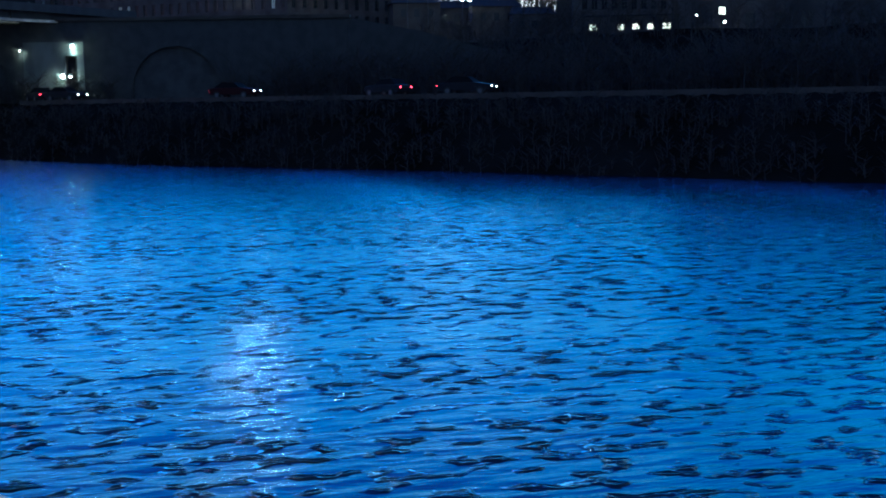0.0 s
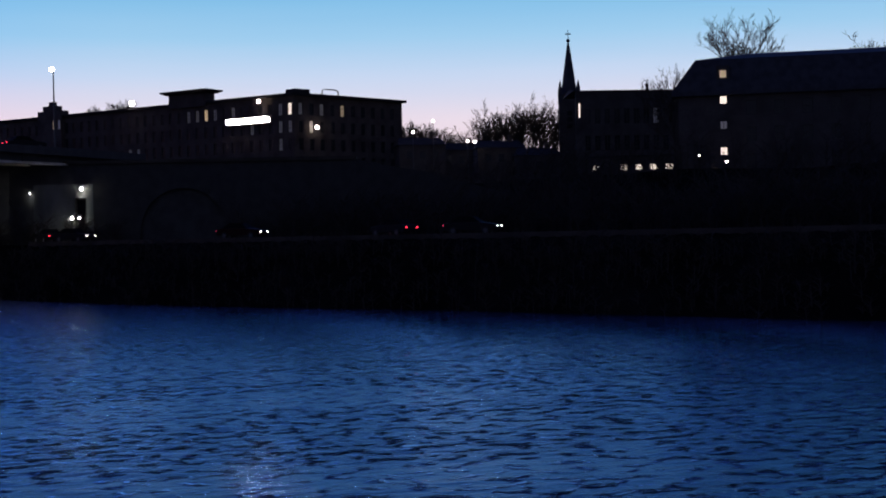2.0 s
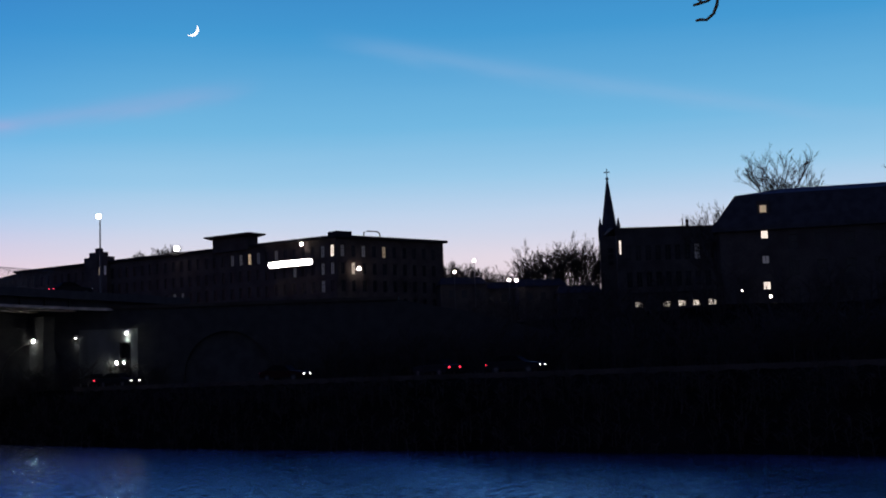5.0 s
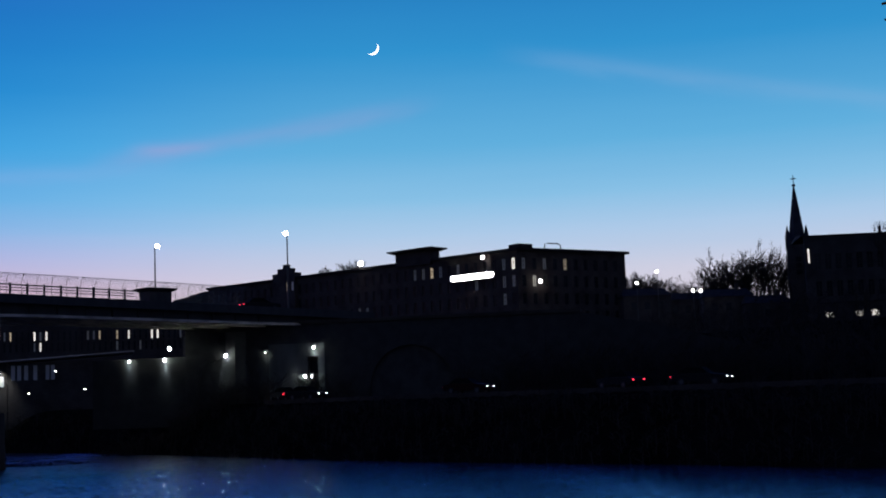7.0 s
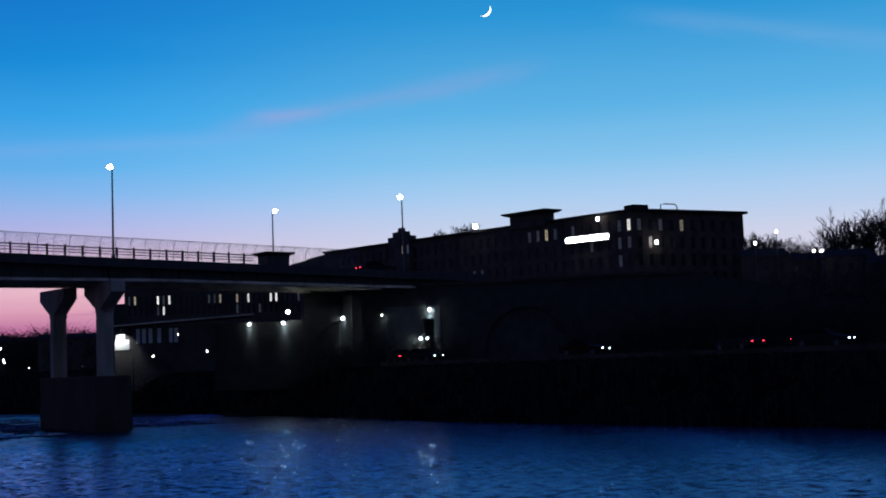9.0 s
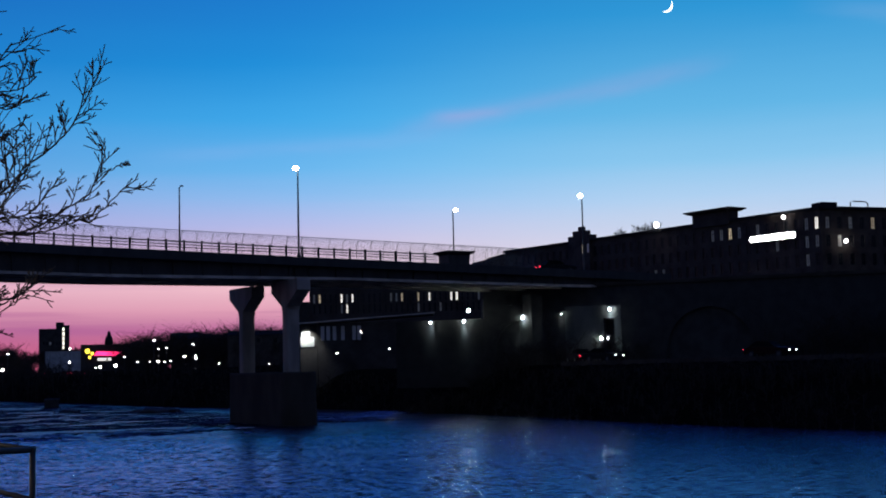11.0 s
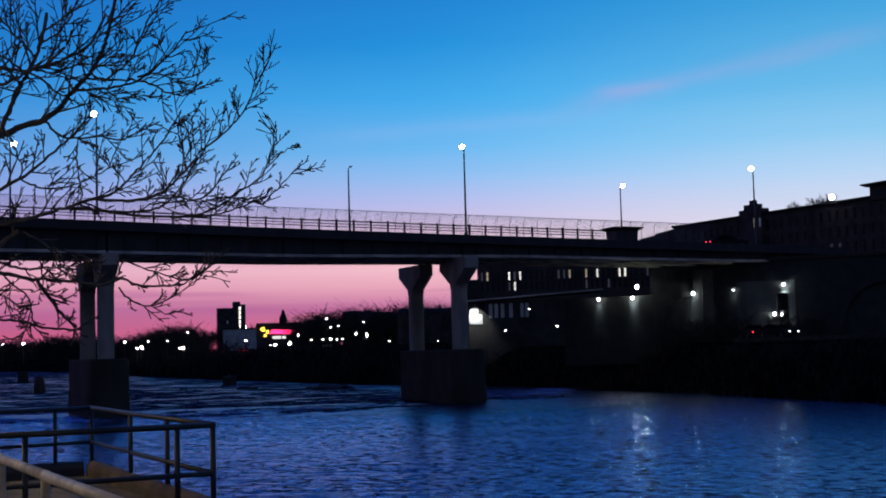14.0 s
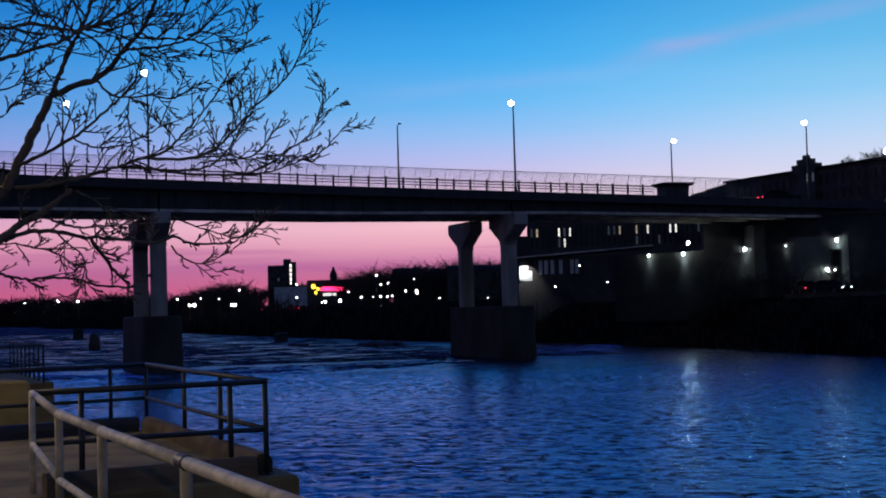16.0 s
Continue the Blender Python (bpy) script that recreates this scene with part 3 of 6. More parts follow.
# piers: footing wall, two columns with hammerheads each
for ps in PIER_S + (-34.5,):
    pier = part("pier", Shape().loft([[(ps + a * (1.8 + e), y, z) for a, y in [(-math.cos(k * math.pi / 8), .3 - (1.6 + e) * math.sin(k * math.pi / 8)) for k in range(9)] + [(math.cos(k * math.pi / 8), 14.3 + (1.2 + e) * math.sin(k * math.pi / 8)) for k in range(9)]] for e, z in ((.12, -3), (.05, 2.2), (0, 2.25), (0, 5.15), (-.12, 5.3))]), FOOTING, bridge, "dark concrete pier footing with a rounded nose")
    for yc in (1.9, 13.9):
        zc = soffit_z(ps) - .02
        col = part("column", Shape().loft([[(ps + .7 * a, yc + .62 * b, z) for a, b in ((-1, -.8), (-.8, -1), (.8, -1), (1, -.8), (1, .8), (.8, 1), (-.8, 1), (-1, .8))] for z in (5.3, zc - 2.6)]), CONCRETE, pier, "square concrete column")
        cap = Shape()
        prof = [(-.62, zc - 3.0), (.62, zc - 3.0), (.62, zc - 2.6), (3.3, zc - 1.1), (3.3, zc - .12), (3.18, zc), (-3.18, zc), (-3.3, zc - .12), (-3.3, zc - 1.1), (-.62, zc - 2.6)]
        cap.loft([[(x, yc + y, z) for y, z in prof] for x in (ps - .72, ps + .72)])
        part("pier_cap", cap, CONCRETE, pier, "flared concrete hammerhead")
part("abutment", Shape().box(68, 84, 5.8, 17, -2, 13.6), STONE, bridge, "dark granite abutment")

# small roofed hut at the bridge end
hut = thing("bridge_hut", BR @ Matrix.Translation((62.6, 14.0, deck_z(62.6) + .1)) @ Matrix.Diagonal((.74, .9, 1.05, 1)), "small dark flat-roofed hut at the bridge end", "hut")
part("wall", Shape().loft([[(-1.9, -1.2, 0), (1.9, -1.2, 0), (1.9, 1.2, 0), (-1.9, 1.2, 0)], [(-2.0, -1.3, 2.35), (2.0, -1.3, 2.35), (2.0, 1.3, 2.35), (-2.0, 1.3, 2.35)]]), STEEL, hut)
part("roof", Shape().loft([[(x * e, y * e, z) for x, y in ((-2.1, -1.4), (2.1, -1.4), (2.1, 1.4), (-2.1, 1.4))] for e, z in ((1.0, 2.35), (1.28, 2.62), (1.3, 2.74), (.5, 2.85))]), ROOF, hut, "low flared roof")


def street_lamp(height, lit, arm=1.0, globe=.31):
    """A tapered pole on a base with a short arm, a flat head and a glare globe; the arm points along +x."""
    lamp = thing("street_lamp", Matrix.Identity(4), "tall grey street lamp with a bright white lamp head, lit" if lit else "tall grey street lamp, its lamp out", "street lamp", "street lamps on the bridge")
    part("base", Shape().loft([[(r * math.cos(a), r * math.sin(a), z) for a in [k * math.pi / 4 for k in range(8)]] for r, z in ((.22, 0), (.22, .3), (.13, .5))]), POLE, lamp)
    part("pole", Shape().tube([(0, 0, .3), (0, 0, height * .5), (0, 0, height - .15)], [.115, .095, .07], 8), POLE, lamp)
    part("arm", Shape().tube([(0, 0, height - .3), (.06 * arm, 0, height - .08), (.2 * arm, 0, height), (.5 * arm, 0, height + .03)], [.05, .05, .045, .04], 6), POLE, lamp)
    head = part("lamp_head", Shape().loft([[(.15 * arm, -.14, height + .02), (.75 * arm, -.17, height + .02), (.75 * arm, .17, height + .02), (.15 * arm, .14, height + .02)], [(.2 * arm, -.08, height + .17), (.65 * arm, -.1, height + .15), (.65 * arm, .1, height + .15), (.2 * arm, .08, height + .17)]]), POLE, lamp)
    if lit:
        # Globe outsized against the head, its shape standing in for the lamp's bloom.
        part("lens", Shape().ball((.36 * arm, 0, height - .08), globe, 14, 8, .85), LAMP_WHITE, head, "glowing white globe sized to the lamp's glare", smooth_faces=True)
    return lamp


lampA = street_lamp(9.3, True, -.6)
lampA.matrix_basis = BR @ Matrix.Translation((36.74, .9, deck_z(36.74)))
copy_thing(lampA, BR @ Matrix.Translation((.16, .9, deck_z(.16) + .75)))
lampB = street_lamp(9.3, True, 1.0)
lampB.matrix_basis = BR @ Matrix.Translation((-6.2, 15.4, deck_z(-6.2) - .2))
copy_thing(lampA, BR @ Matrix.Translation((72.05, .9, deck_z(72.05) - .5)))
lampC = street_lamp(9.0, False, 0.6)
lampC.matrix_basis = BR @ Matrix.Translation((29.2, 15.4, deck_z(29.2) - .3))
copy_thing(lampB, BR @ Matrix.Translation((63.4, 15.4, deck_z(63.4) - 1.0)))

# ---- buildings on the town side ----


def flat(x, y, deg):
    return pose(x, y, 0, 0, 0, deg)


def window_meshes(w, h, bars_v=1, bars_h=2):
    fr = Shape()
    t = .07
    gx = [-w / 2, -w / 2 + t]
    for k in range(bars_v):
        x = -w / 2 + w * (k + 1) / (bars_v + 1)
        gx += [x - .02, x + .02]
    gx += [w / 2 - t, w / 2]
    gzs = [0, t]
    for k in range(bars_h):
        z = h * (k + 1) / (bars_h + 1)
        gzs += [z - .02, z + .02]
    gzs += [h - t, h]
    nx_, nz_ = len(gx), len(gzs)
    verts = [(x, y, z) for y in (0, .1) for z in gzs for x in gx]
    vid = lambda b, k, i: b * nx_ * nz_ + k * nx_ + i
    solid = lambda i, k: 0 <= i < nx_ - 1 and 0 <= k < nz_ - 1 and (i % 2 == 0 or k % 2 == 0)
    faces = []
    for k in range(nz_ - 1):
        for i in range(nx_ - 1):
            if not solid(i, k):
                continue
            faces.append((vid(0, k, i), vid(0, k, i + 1), vid(0, k + 1, i + 1), vid(0, k + 1, i)))
            faces.append((vid(1, k + 1, i), vid(1, k + 1, i + 1), vid(1, k, i + 1), vid(1, k, i)))
            for di, dk, a, b in ((-1, 0, (k + 1, i), (k, i)), (1, 0, (k, i + 1), (k + 1, i + 1)), (0, -1, (k, i), (k, i + 1)), (0, 1, (k + 1, i + 1), (k + 1, i))):
                if not solid(i + di, k + dk):
                    faces.append((vid(0, *a), vid(1, *a), vid(1, *b), vid(0, *b)))
    fr.add(verts, faces)
    pane = Shape().box(-w / 2 + t, w / 2 - t, .09, .115, t, h - t)
    sill = Shape().box(-w / 2 - .12, w / 2 + .12, -.2, .1, -.12, 0)
    return fr, pane, sill


PANES = {"dark": GLASS_DARK, "warm": LIT_WARM, "pale": LIT_PALE, "dim": LIT_DIM}
_cache = {}


def facade(parent, m, width, z0, top, wall_mat, xs, zs, w, h, lit, bars=(1, 2), thick=.45, name="wall"):
    """A wall with true openings and a window in each: xs are window centres along it, zs the sill heights. m places its left foot, outside towards -y."""
    sh = Shape()
    rows = sorted(zs)
    z = z0
    for zr in rows:
        sh.box(0, width, 0, thick, z, zr)
        x = 0
        for xc in xs:
            sh.box(x, xc - w / 2, 0, thick, zr, zr + h)
            x = xc + w / 2
        sh.box(x, width, 0, thick, zr, zr + h)
        z = zr + h
    sh.box(0, width, 0, thick, z, top)
    wall = part(name, sh, wall_mat, parent, m=m)
    key = (w, h, bars)
    if key not in _cache:
        fr, pane, sill = window_meshes(w, h, *bars)
        fm, sm_ = fr.mesh("window_frame"), sill.mesh("sill")
        fm.materials.append(TRIM)
        sm_.materials.append(TRIM)
        pm = {}
        for k, mat in PANES.items():
            pm[k] = pane.mesh("pane")
            pm[k].materials.append(mat)
        _cache[key] = fm, pm, sm_
    fm, pm, sm_ = _cache[key]
    for r, zr in enumerate(rows):
        for c, xc in enumerate(xs):
            state = lit.get((r, c), "dark")
            win = part("window", fm, None, wall, m=Matrix.Translation((xc, .12, zr)), label={"warm": "window lit warm yellow", "pale": "window lit pale", "dim": "faintly lit window"}.get(state, ""))
            p = new("pane", pm[state])
            p.parent = wall
            p.matrix_basis = Matrix.Translation((xc, .13, zr))
    return wall


# long brick mill with a roof cupola
mill = thing("brick_mill", pose(0, 0, 0), "long dark brick mill with rows of tall windows, a few lit", "mill")
MA = math.degrees(math.atan2(252.3 - 323.8, 37.3 + 27.8))
mx = [95.6 - 2.4 * k for k in range(39)][::-1]
col = lambda s: min(range(len(mx)), key=lambda i: abs(mx[i] - s))
lit = {(3, col(73.5)): "warm", (3, col(75.8)): "dim", (3, col(69)): "dim", (3, col(71.4)): "dim", (3, col(93.2)): "dim", (3, col(95.6)): "pale", (2, col(93.2)): "dim", (2, col(95.6)): "dim", (1, col(93.2)): "dim",
       (3, col(81.5)): "dim", (1, col(52.6)): "dim", (2, col(86)): "dim", (1, col(55)): "dim"}
facade(mill, flat(-27.8, 323.8, MA), 96.7, 11.5, 33.0, BRICK, mx, (19.2, 22.6, 26.0, 29.4), .95, 2.3, lit)
MB = math.degrees(math.atan2(12.7, 24.1))
rx = [1.6 + 2.55 * k for k in range(10)]
facade(mill, flat(37.3, 252.3, MB), 27.2, 11.5, 33.0, BRICK, rx, (19.2, 22.6, 26.0, 29.4), .95, 2.3, {(3, 4): "warm", (3, 0): "dim", (2, 1): "dim", (3, 2): "dim"})
part("end_wall", Shape().box(0, 26, 0, .45, 11.5, 33.0, flat(61.4, 265.0, MB + 90)), BRICK, mill)
part("cornice", Shape().box(-.3, 97.0, -.55, .5, 33.0, 33.5, flat(-27.8, 323.8, MA)), ROOF, mill, "overhanging dark cornice")
part("cornice", Shape().box(-.1, 27.9, -.75, .5, 33.0, 33.5, flat(37.3, 252.3, MB)), ROOF, mill, "overhanging dark cornice")
part("roof", Shape().loft([[(-27.8, 323.8, 33.1), (37.3, 252.3, 33.1), (61.4, 265, 33.1), (50, 288, 33.1), (-10, 345, 33.1)], [(-24, 325, 33.9), (38, 256, 34.0), (58, 267, 34.0), (48, 285, 34.0), (-10, 341, 33.9)]]), ROOF, mill, "shallow dark roof")
# Roof-and-tree mass shaped to fit the skyline in the camera's view.
part("skyline_mass", Shape().loft([[(x, y, z) for y, z in ((326.2 - .5 * (x + 27.8), 12), (338, 12), (338, zt - .4), (326.2 - .5 * (x + 27.8), zt))] for x, zt in ((-41.5, 30.0), (-37.2, 31.0), (-36.8, 31.3), (-33.0, 31.9), (-32.8, 32.2), (-27.9, 33.1))]), BRICK, mill, "low stepped mass beside the mill, shaped to the skyline")
L_ = flat(-27.8, 323.8, MA)
cup = part("cupola", Shape().box(64.4, 74.4, -.6, 2.2, 32.5, 35.2, L_), BRICK, mill, "squat roof cupola")
part("cupola_roof", Shape().loft([[tuple(L_ @ Vector((x, y, z))) for x, y in ((63.9 - e, -.9 - e), (74.7 + e, -.9 - e), (74.7 + e, 2.5 + e), (63.9 - e, 2.5 + e))] for e, z in ((0, 35.2), (.9, 35.6), (.9, 35.85), (-1.2, 36.1))]), ROOF, cup, "overhanging hipped roof")
twr = part("stair_tower", Shape().box(24.9, 32.4, -.8, 1.4, 12, 34.5, L_).box(26.4, 30.8, -.6, 1.0, 34.5, 35.6, L_).box(28.0, 29.6, -.3, .6, 35.6, 36.5, L_), BRICK, mill, "stepped brick stair tower")
for xc in (30.2, 31.9):
    p = part("lit_window", Shape().box(xc - .27, xc + .27, -.9, -.83, 30.4, 32.3, L_), LIT_WARM if xc < 31 else LIT_DIM, twr)
part("roof_hatch", Shape().box(-2.0, 1.6, 1, 4, 33.6, 34.5, flat(37.3, 252.3, MB) @ Matrix.Translation((3, 0, 0))), ROOF, mill)
part("roof_pipe", Shape().tube([flat(37.3, 252.3, MB) @ Vector(p) for p in ((8.3, 2, 33.8), (8.4, 2, 34.7), (9.2, 2, 34.9), (11.6, 2, 34.9), (12.3, 2, 34.6), (12.4, 2, 33.8))], .12, 6), POLE, mill)
sign = thing("lit_sign", L_ @ Matrix.Translation((79.6, -.6, 28.1)), "long glowing white sign on the mill wall", "sign")
part("box", Shape().box(-.1, 11.7, .1, .5, -.1, 1.5), POLE, sign)
sgn = Shape()
sgn.loft([[(5.8 + (5.1 + dx) * a + .5 * math.cos(th), y, .7 + .5 * math.sin(th)) for a, th in [(1, t * math.pi / 8 - math.pi / 2) for t in range(9)] + [(-1, t * math.pi / 8 + math.pi / 2) for t in range(9)]] for y, dx in ((.1, 0), (.0, 0))])
part("face", sgn, LIT_WHITE, sign, "glowing white face")


def wall_light(name, m, r, mat, label, cat, group=""):
    t = thing(name, m, label, cat, group)
    part("bracket", Shape().box(-.08, .08, 0, .5, -.1, .15), POLE, t)
    part("lens", Shape().ball((0, -.1, 0), r, 12, 7), mat, t, smooth_faces=True)
    return t


for s, z, r in ((54.4, 34.3, .6), (88.9, 32.3, .36)):
    wall_light("flood_lamp", L_ @ Matrix.Translation((s, -1.0, z)), r, LAMP_FLOOD, "bright white flood lamp on the mill", "flood lamp")
wall_light("flood_lamp", flat(37.3, 252.3, MB) @ Matrix.Translation((4.6, -1.0, 27.0)), .36, LAMP_FLOOD, "bright white flood lamp on the mill", "flood lamp")

# church with a slender spire
CH = pose(90.0, 243.9, 0, 0, 0, -18)
church = thing("church", CH, "dark gothic church with a slender spire and a cross", "church")
tower = part("tower", Shape().box(-2.0, 2.0, -2.0, 2.0, 10, 32.6), BRICK_DARK, church, "square belfry tower")
oct_ = lambda r, z: [(r * math.cos(k * math.pi / 4 + .39), r * math.sin(k * math.pi / 4 + .39), z) for k in range(8)]
part("spire", Shape().loft([oct_(2.0, 32.6), oct_(1.55, 33.6), oct_(1.15, 36.5), oct_(.55, 40.5), oct_(.16, 43.0)]), SLATE, church, "tapering slate spire")
part("finial", Shape().ball((0, 0, 43.2), .34, 8, 6), POLE, church)
part("cross", Shape().box(-.07, .07, -.07, .07, 43.3, 45.2).box(-.55, .55, -.07, .07, 44.4, 44.6), POLE, church, "plain metal cross")
for sx in (-1, 1):
    for sy in (-1, 1):
        part("pinnacle", Shape().loft([[(sx * 1.75 + a * .35, sy * 1.75 + b * .35, z) for a, b in ((-1, -1), (1, -1), (1, 1), (-1, 1))] for z in (31, 33.6)] + [[(sx * 1.75 + a * .03, sy * 1.75 + b * .03, 35.4) for a, b in ((-1, -1), (1, -1), (1, 1), (-1, 1))]]), SLATE, tower, "pointed corner pinnacle")
for k in range(3):
    part("louvre", Shape().box(-.5, .5, -2.08, -2.0, 26.0 + k * 1.2, 26.9 + k * 1.2), ROOF, tower)
part("lit_window", Shape().box(2.05, 2.75, -1.0, -.2, 27.0, 30.2), LIT_DIM, tower)

# long school-like block beside the church
block = thing("church_hall", pose(0, 0, 0), "long dark block with tall windows and lit basement windows", "building")
hx0, hy0 = 84.0, 224.4
hall_dir = Vector((101.8 - hx0, 220.7 - hy0, 0))
HA = math.degrees(math.atan2(hall_dir.y, hall_dir.x))
HW = hall_dir.length
hx = [2.2 + (HW - 4) * k / 8 for k in range(9)]
facade(block, flat(hx0, hy0, HA), HW, 8, 31.2, BRICK_DARK, hx, (16.2, 20.4, 25.2), 1.1, 2.8, {(2, 7): "dim"}, bars=(1, 3))
part("side_wall", Shape().box(0, 20, 0, .5, 8, 31.2, flat(101.8, 220.7, HA + 75)), BRICK_DARK, block)
H_ = flat(hx0, hy0, HA)
part("roof", Shape().loft([[tuple(H_ @ Vector(p)) for p in ((-.3, -.4, 31.2), (HW + .3, -.4, 31.2), (HW + .3, 14, 31.2), (-.3, 14, 31.2))], [tuple(H_ @ Vector(p)) for p in ((-.3, 5, 31.8), (HW + .3, 5, 31.8), (HW + .3, 9, 31.8), (-.3, 9, 31.8))]]), SLATE, block, "slate roof with a straight ridge")
part("vent", Shape().tube([H_ @ Vector((HW * .72, .5, 31.1)), H_ @ Vector((HW * .72, .5, 31.9))], .22, 8).ball(H_ @ Vector((HW * .72, .5, 32.1)), .36, 8, 6), ROOF, block, "round roof ventilator")

part("lit_window", Shape().box(.55, .82, -.1, -.02, 26.4, 28.9, H_), LIT_PALE, block, "tall narrow lit window")

# lower annex with a row of lit windows
annex = thing("annex", pose(0, 0, 0), "low dark annex with a row of lit square windows", "building")
AD = math.degrees(math.atan2(203.0 - 210.5, 96.5 - 80.5))
ax = [1.6, 6.2, 8.7, 11.2, 13.7]
facade(annex, flat(80.5, 210.0, AD), 17.6, 8, 18.2, BRICK_DARK, ax, (16.0,), 1.35, 1.0, {(0, 0): "pale", (0, 1): "pale", (0, 2): "pale", (0, 3): "pale", (0, 4): "pale"}, bars=(1, 1))
part("roof", Shape().loft([[tuple(flat(80.5, 210.0, AD) @ Vector(p)) for p in ((-.3, -.3, z), (17.9, -.3, z), (17.9, 3.4, z), (-.3, 3.4, z))] for z in (18.2, 18.45)]), ROOF, annex)
part("end_wall", Shape().box(-.0, .4, .46, 4, 8, 18.2, flat(80.5, 210.0, AD)), BRICK_DARK, annex)
for i, (x, y, z) in enumerate(((72.0, 149.6, 14.8), (74.6, 147.4, 13.9))):
    wall_light("wall_lamp", pose(x, y, z), .13, LAMP_FAR, "small bright wall lamp on the dark annex", "wall lamp")

# big mansard-roofed block
big = thing("mansard_block", pose(0, 0, 0), "big dark brick block with a mansard roof, stair windows lit", "building")
bdir = math.degrees(math.atan2(-9.6, 18.4))
B_ = flat(71.2, 154.6, bdir)
bx = [9.4 + 3.4 * k for k in range(8)]
facade(big, B_, 36, 4, 22.5, BRICK_DARK, bx, (6.6, 10.0, 13.3, 16.6, 19.9), 1.3, 1.9, {}, bars=(1, 1))
part("gable_wall", Shape().box(0, 18, 0, .5, 4, 22.5, flat(71.2, 154.6, bdir + 90) @ Matrix.Translation((0, -.5, 0))), BRICK_DARK, big)
part("mansard", Shape().loft([[tuple(B_ @ Vector(p)) for p in ((-.4, -.5, 22.5), (36.4, -.5, 22.5), (36.4, 18.5, 22.5), (-.4, 18.5, 22.5))], [tuple(B_ @ Vector(p)) for p in ((-.4, -.5, 23.0), (36.4, -.5, 23.0), (36.4, 18.5, 23.0), (-.4, 18.5, 23.0))],
     [tuple(B_ @ Vector(p)) for p in ((2.6, .6, 27.1), (36.0, .6, 27.1), (36.0, 15, 27.1), (2.6, 15, 27.1))], [tuple(B_ @ Vector(p)) for p in ((9, 5, 28.2), (34, 5, 28.2), (34, 10, 28.2), (9, 10, 28.2))]]), SLATE, big, "steep slate mansard roof")
dorm = part("dormer", Shape().box(5.2, 6.8, -.1, 2.5, 23.4, 26.2, B_), BRICK_DARK, big)
part("pane", Shape().box(5.6, 6.4, -.16, -.11, 24.7, 25.6, B_), LIT_WARM, dorm, "window lit warm yellow")

for z_, mat_ in ((21.9, LIT_PALE), (18.75, LIT_DIM), (15.5, LIT_PALE)):
    sw = part("stair_window", Shape().box(5.45, 6.55, -.05, .0, z_ - .6, z_ + .6, B_), TRIM, big, "small stair window")
    part("pane", Shape().box(5.62, 5.97, -.07, -.05, z_ - .45, z_ + .45, B_).box(6.03, 6.38, -.07, -.05, z_ - .45, z_ + .45, B_), mat_, sw)

# brick mill seen below the bridge
low = thing("riverside_mill", pose(0, 0, 0), "dark brick riverside mill with scattered lit windows", "mill")
LWd = math.degrees(math.atan2(6.0, 44.0))
LW_ = flat(-48.6, 204.0, LWd)
lx = [.72 + .865 * k for k in range(48)]
lcol = lambda s: min(range(len(lx)), key=lambda i: abs(lx[i] - s))
litl = {(2, lcol(s)): k for s, k in ((.7, "dim"), (1.9, "warm"), (4.9, "pale"), (6.34, "dim"), (7.13, "pale"), (12.6, "dim"), (13.9, "dim"), (14.7, "warm"), (16.8, "warm"), (19.0, "pale"), (22.0, "pale"), (22.9, "pale"), (26.5, "dim"))}
litl |= {(1, lcol(6.34)): "pale", (1, lcol(5.2)): "dim", (0, lcol(9)): "dim", (0, lcol(16)): "dim", (1, lcol(21)): "dim", (0, lcol(20)): "dim", (1, lcol(16.8)): "dim"}
facade(low, LW_, 42.5, 3, 19.6, BRICK, lx, (9.6, 14.2, 15.85), .42, 1.45, litl, bars=(0, 1))
part("end_wall", Shape().box(0, .45, .46, 16, 3, 19.6, LW_), BRICK, low)
part("roof", Shape().loft([[tuple(LW_ @ Vector(p)) for p in ((-.3, -.4, z), (42.8, -.4, z), (42.8, 16, z), (-.3, 16, z))] for z in (19.6, 20.0)]), ROOF, low, "flat dark roof")
part("stair_block", Shape().box(-1.9, -.02, 1, 5, 3, 16.2, LW_), BRICK_DARK, low)

# long low canopy and lit loading end in front of the riverside mill
can = thing("loading_canopy", pose(0, 0, 0), "long low shed with a pale roof edge and a floodlit end", "shed")
C_ = flat(-45.2, 184.6, math.degrees(math.atan2(4.0, 22.0)))
part("roof", Shape().loft([[tuple(C_ @ Vector((x, y, 12.0 + x * .058 + dz))) for x, y in ((-.3, -.6), (19, -.6), (19, 9), (-.3, 9))] for dz in (0, .2)]), FLANGE, can, "pale sloping roof edge")
part("wall", Shape().box(2.3, 30, .4, .8, 3, 12.05, C_), BRICK_DARK, can, "dark brick wall")
part("end_panel", Shape().box(-.2, 1.75, .2, .6, 8.75, 10.15, C_).box(-.1, 1.15, .21, .6, 10.15, 10.9, C_), RENDERED, can, "pale rendered loading end")
part("plinth", Shape().box(-.2, 2.2, .3, .6, 3, 12.0, C_), BRICK_DARK, can)
# Solid dark panel on the wall; no opening is cut.
part("dark_panel", Shape().box(1.2, 2.1, .1, .19, 10.75, 11.9, C_), ROOF, can, "dark panel at the loading end")
for x_ in (2.7, 3.5, 4.4, 5.6, 7.2, 7.9):
    part("wall_panel", Shape().box(x_, x_ + .5, .3, .39, 9.6, 11.6, C_), RENDERED, can, "pale vertical wall panel")
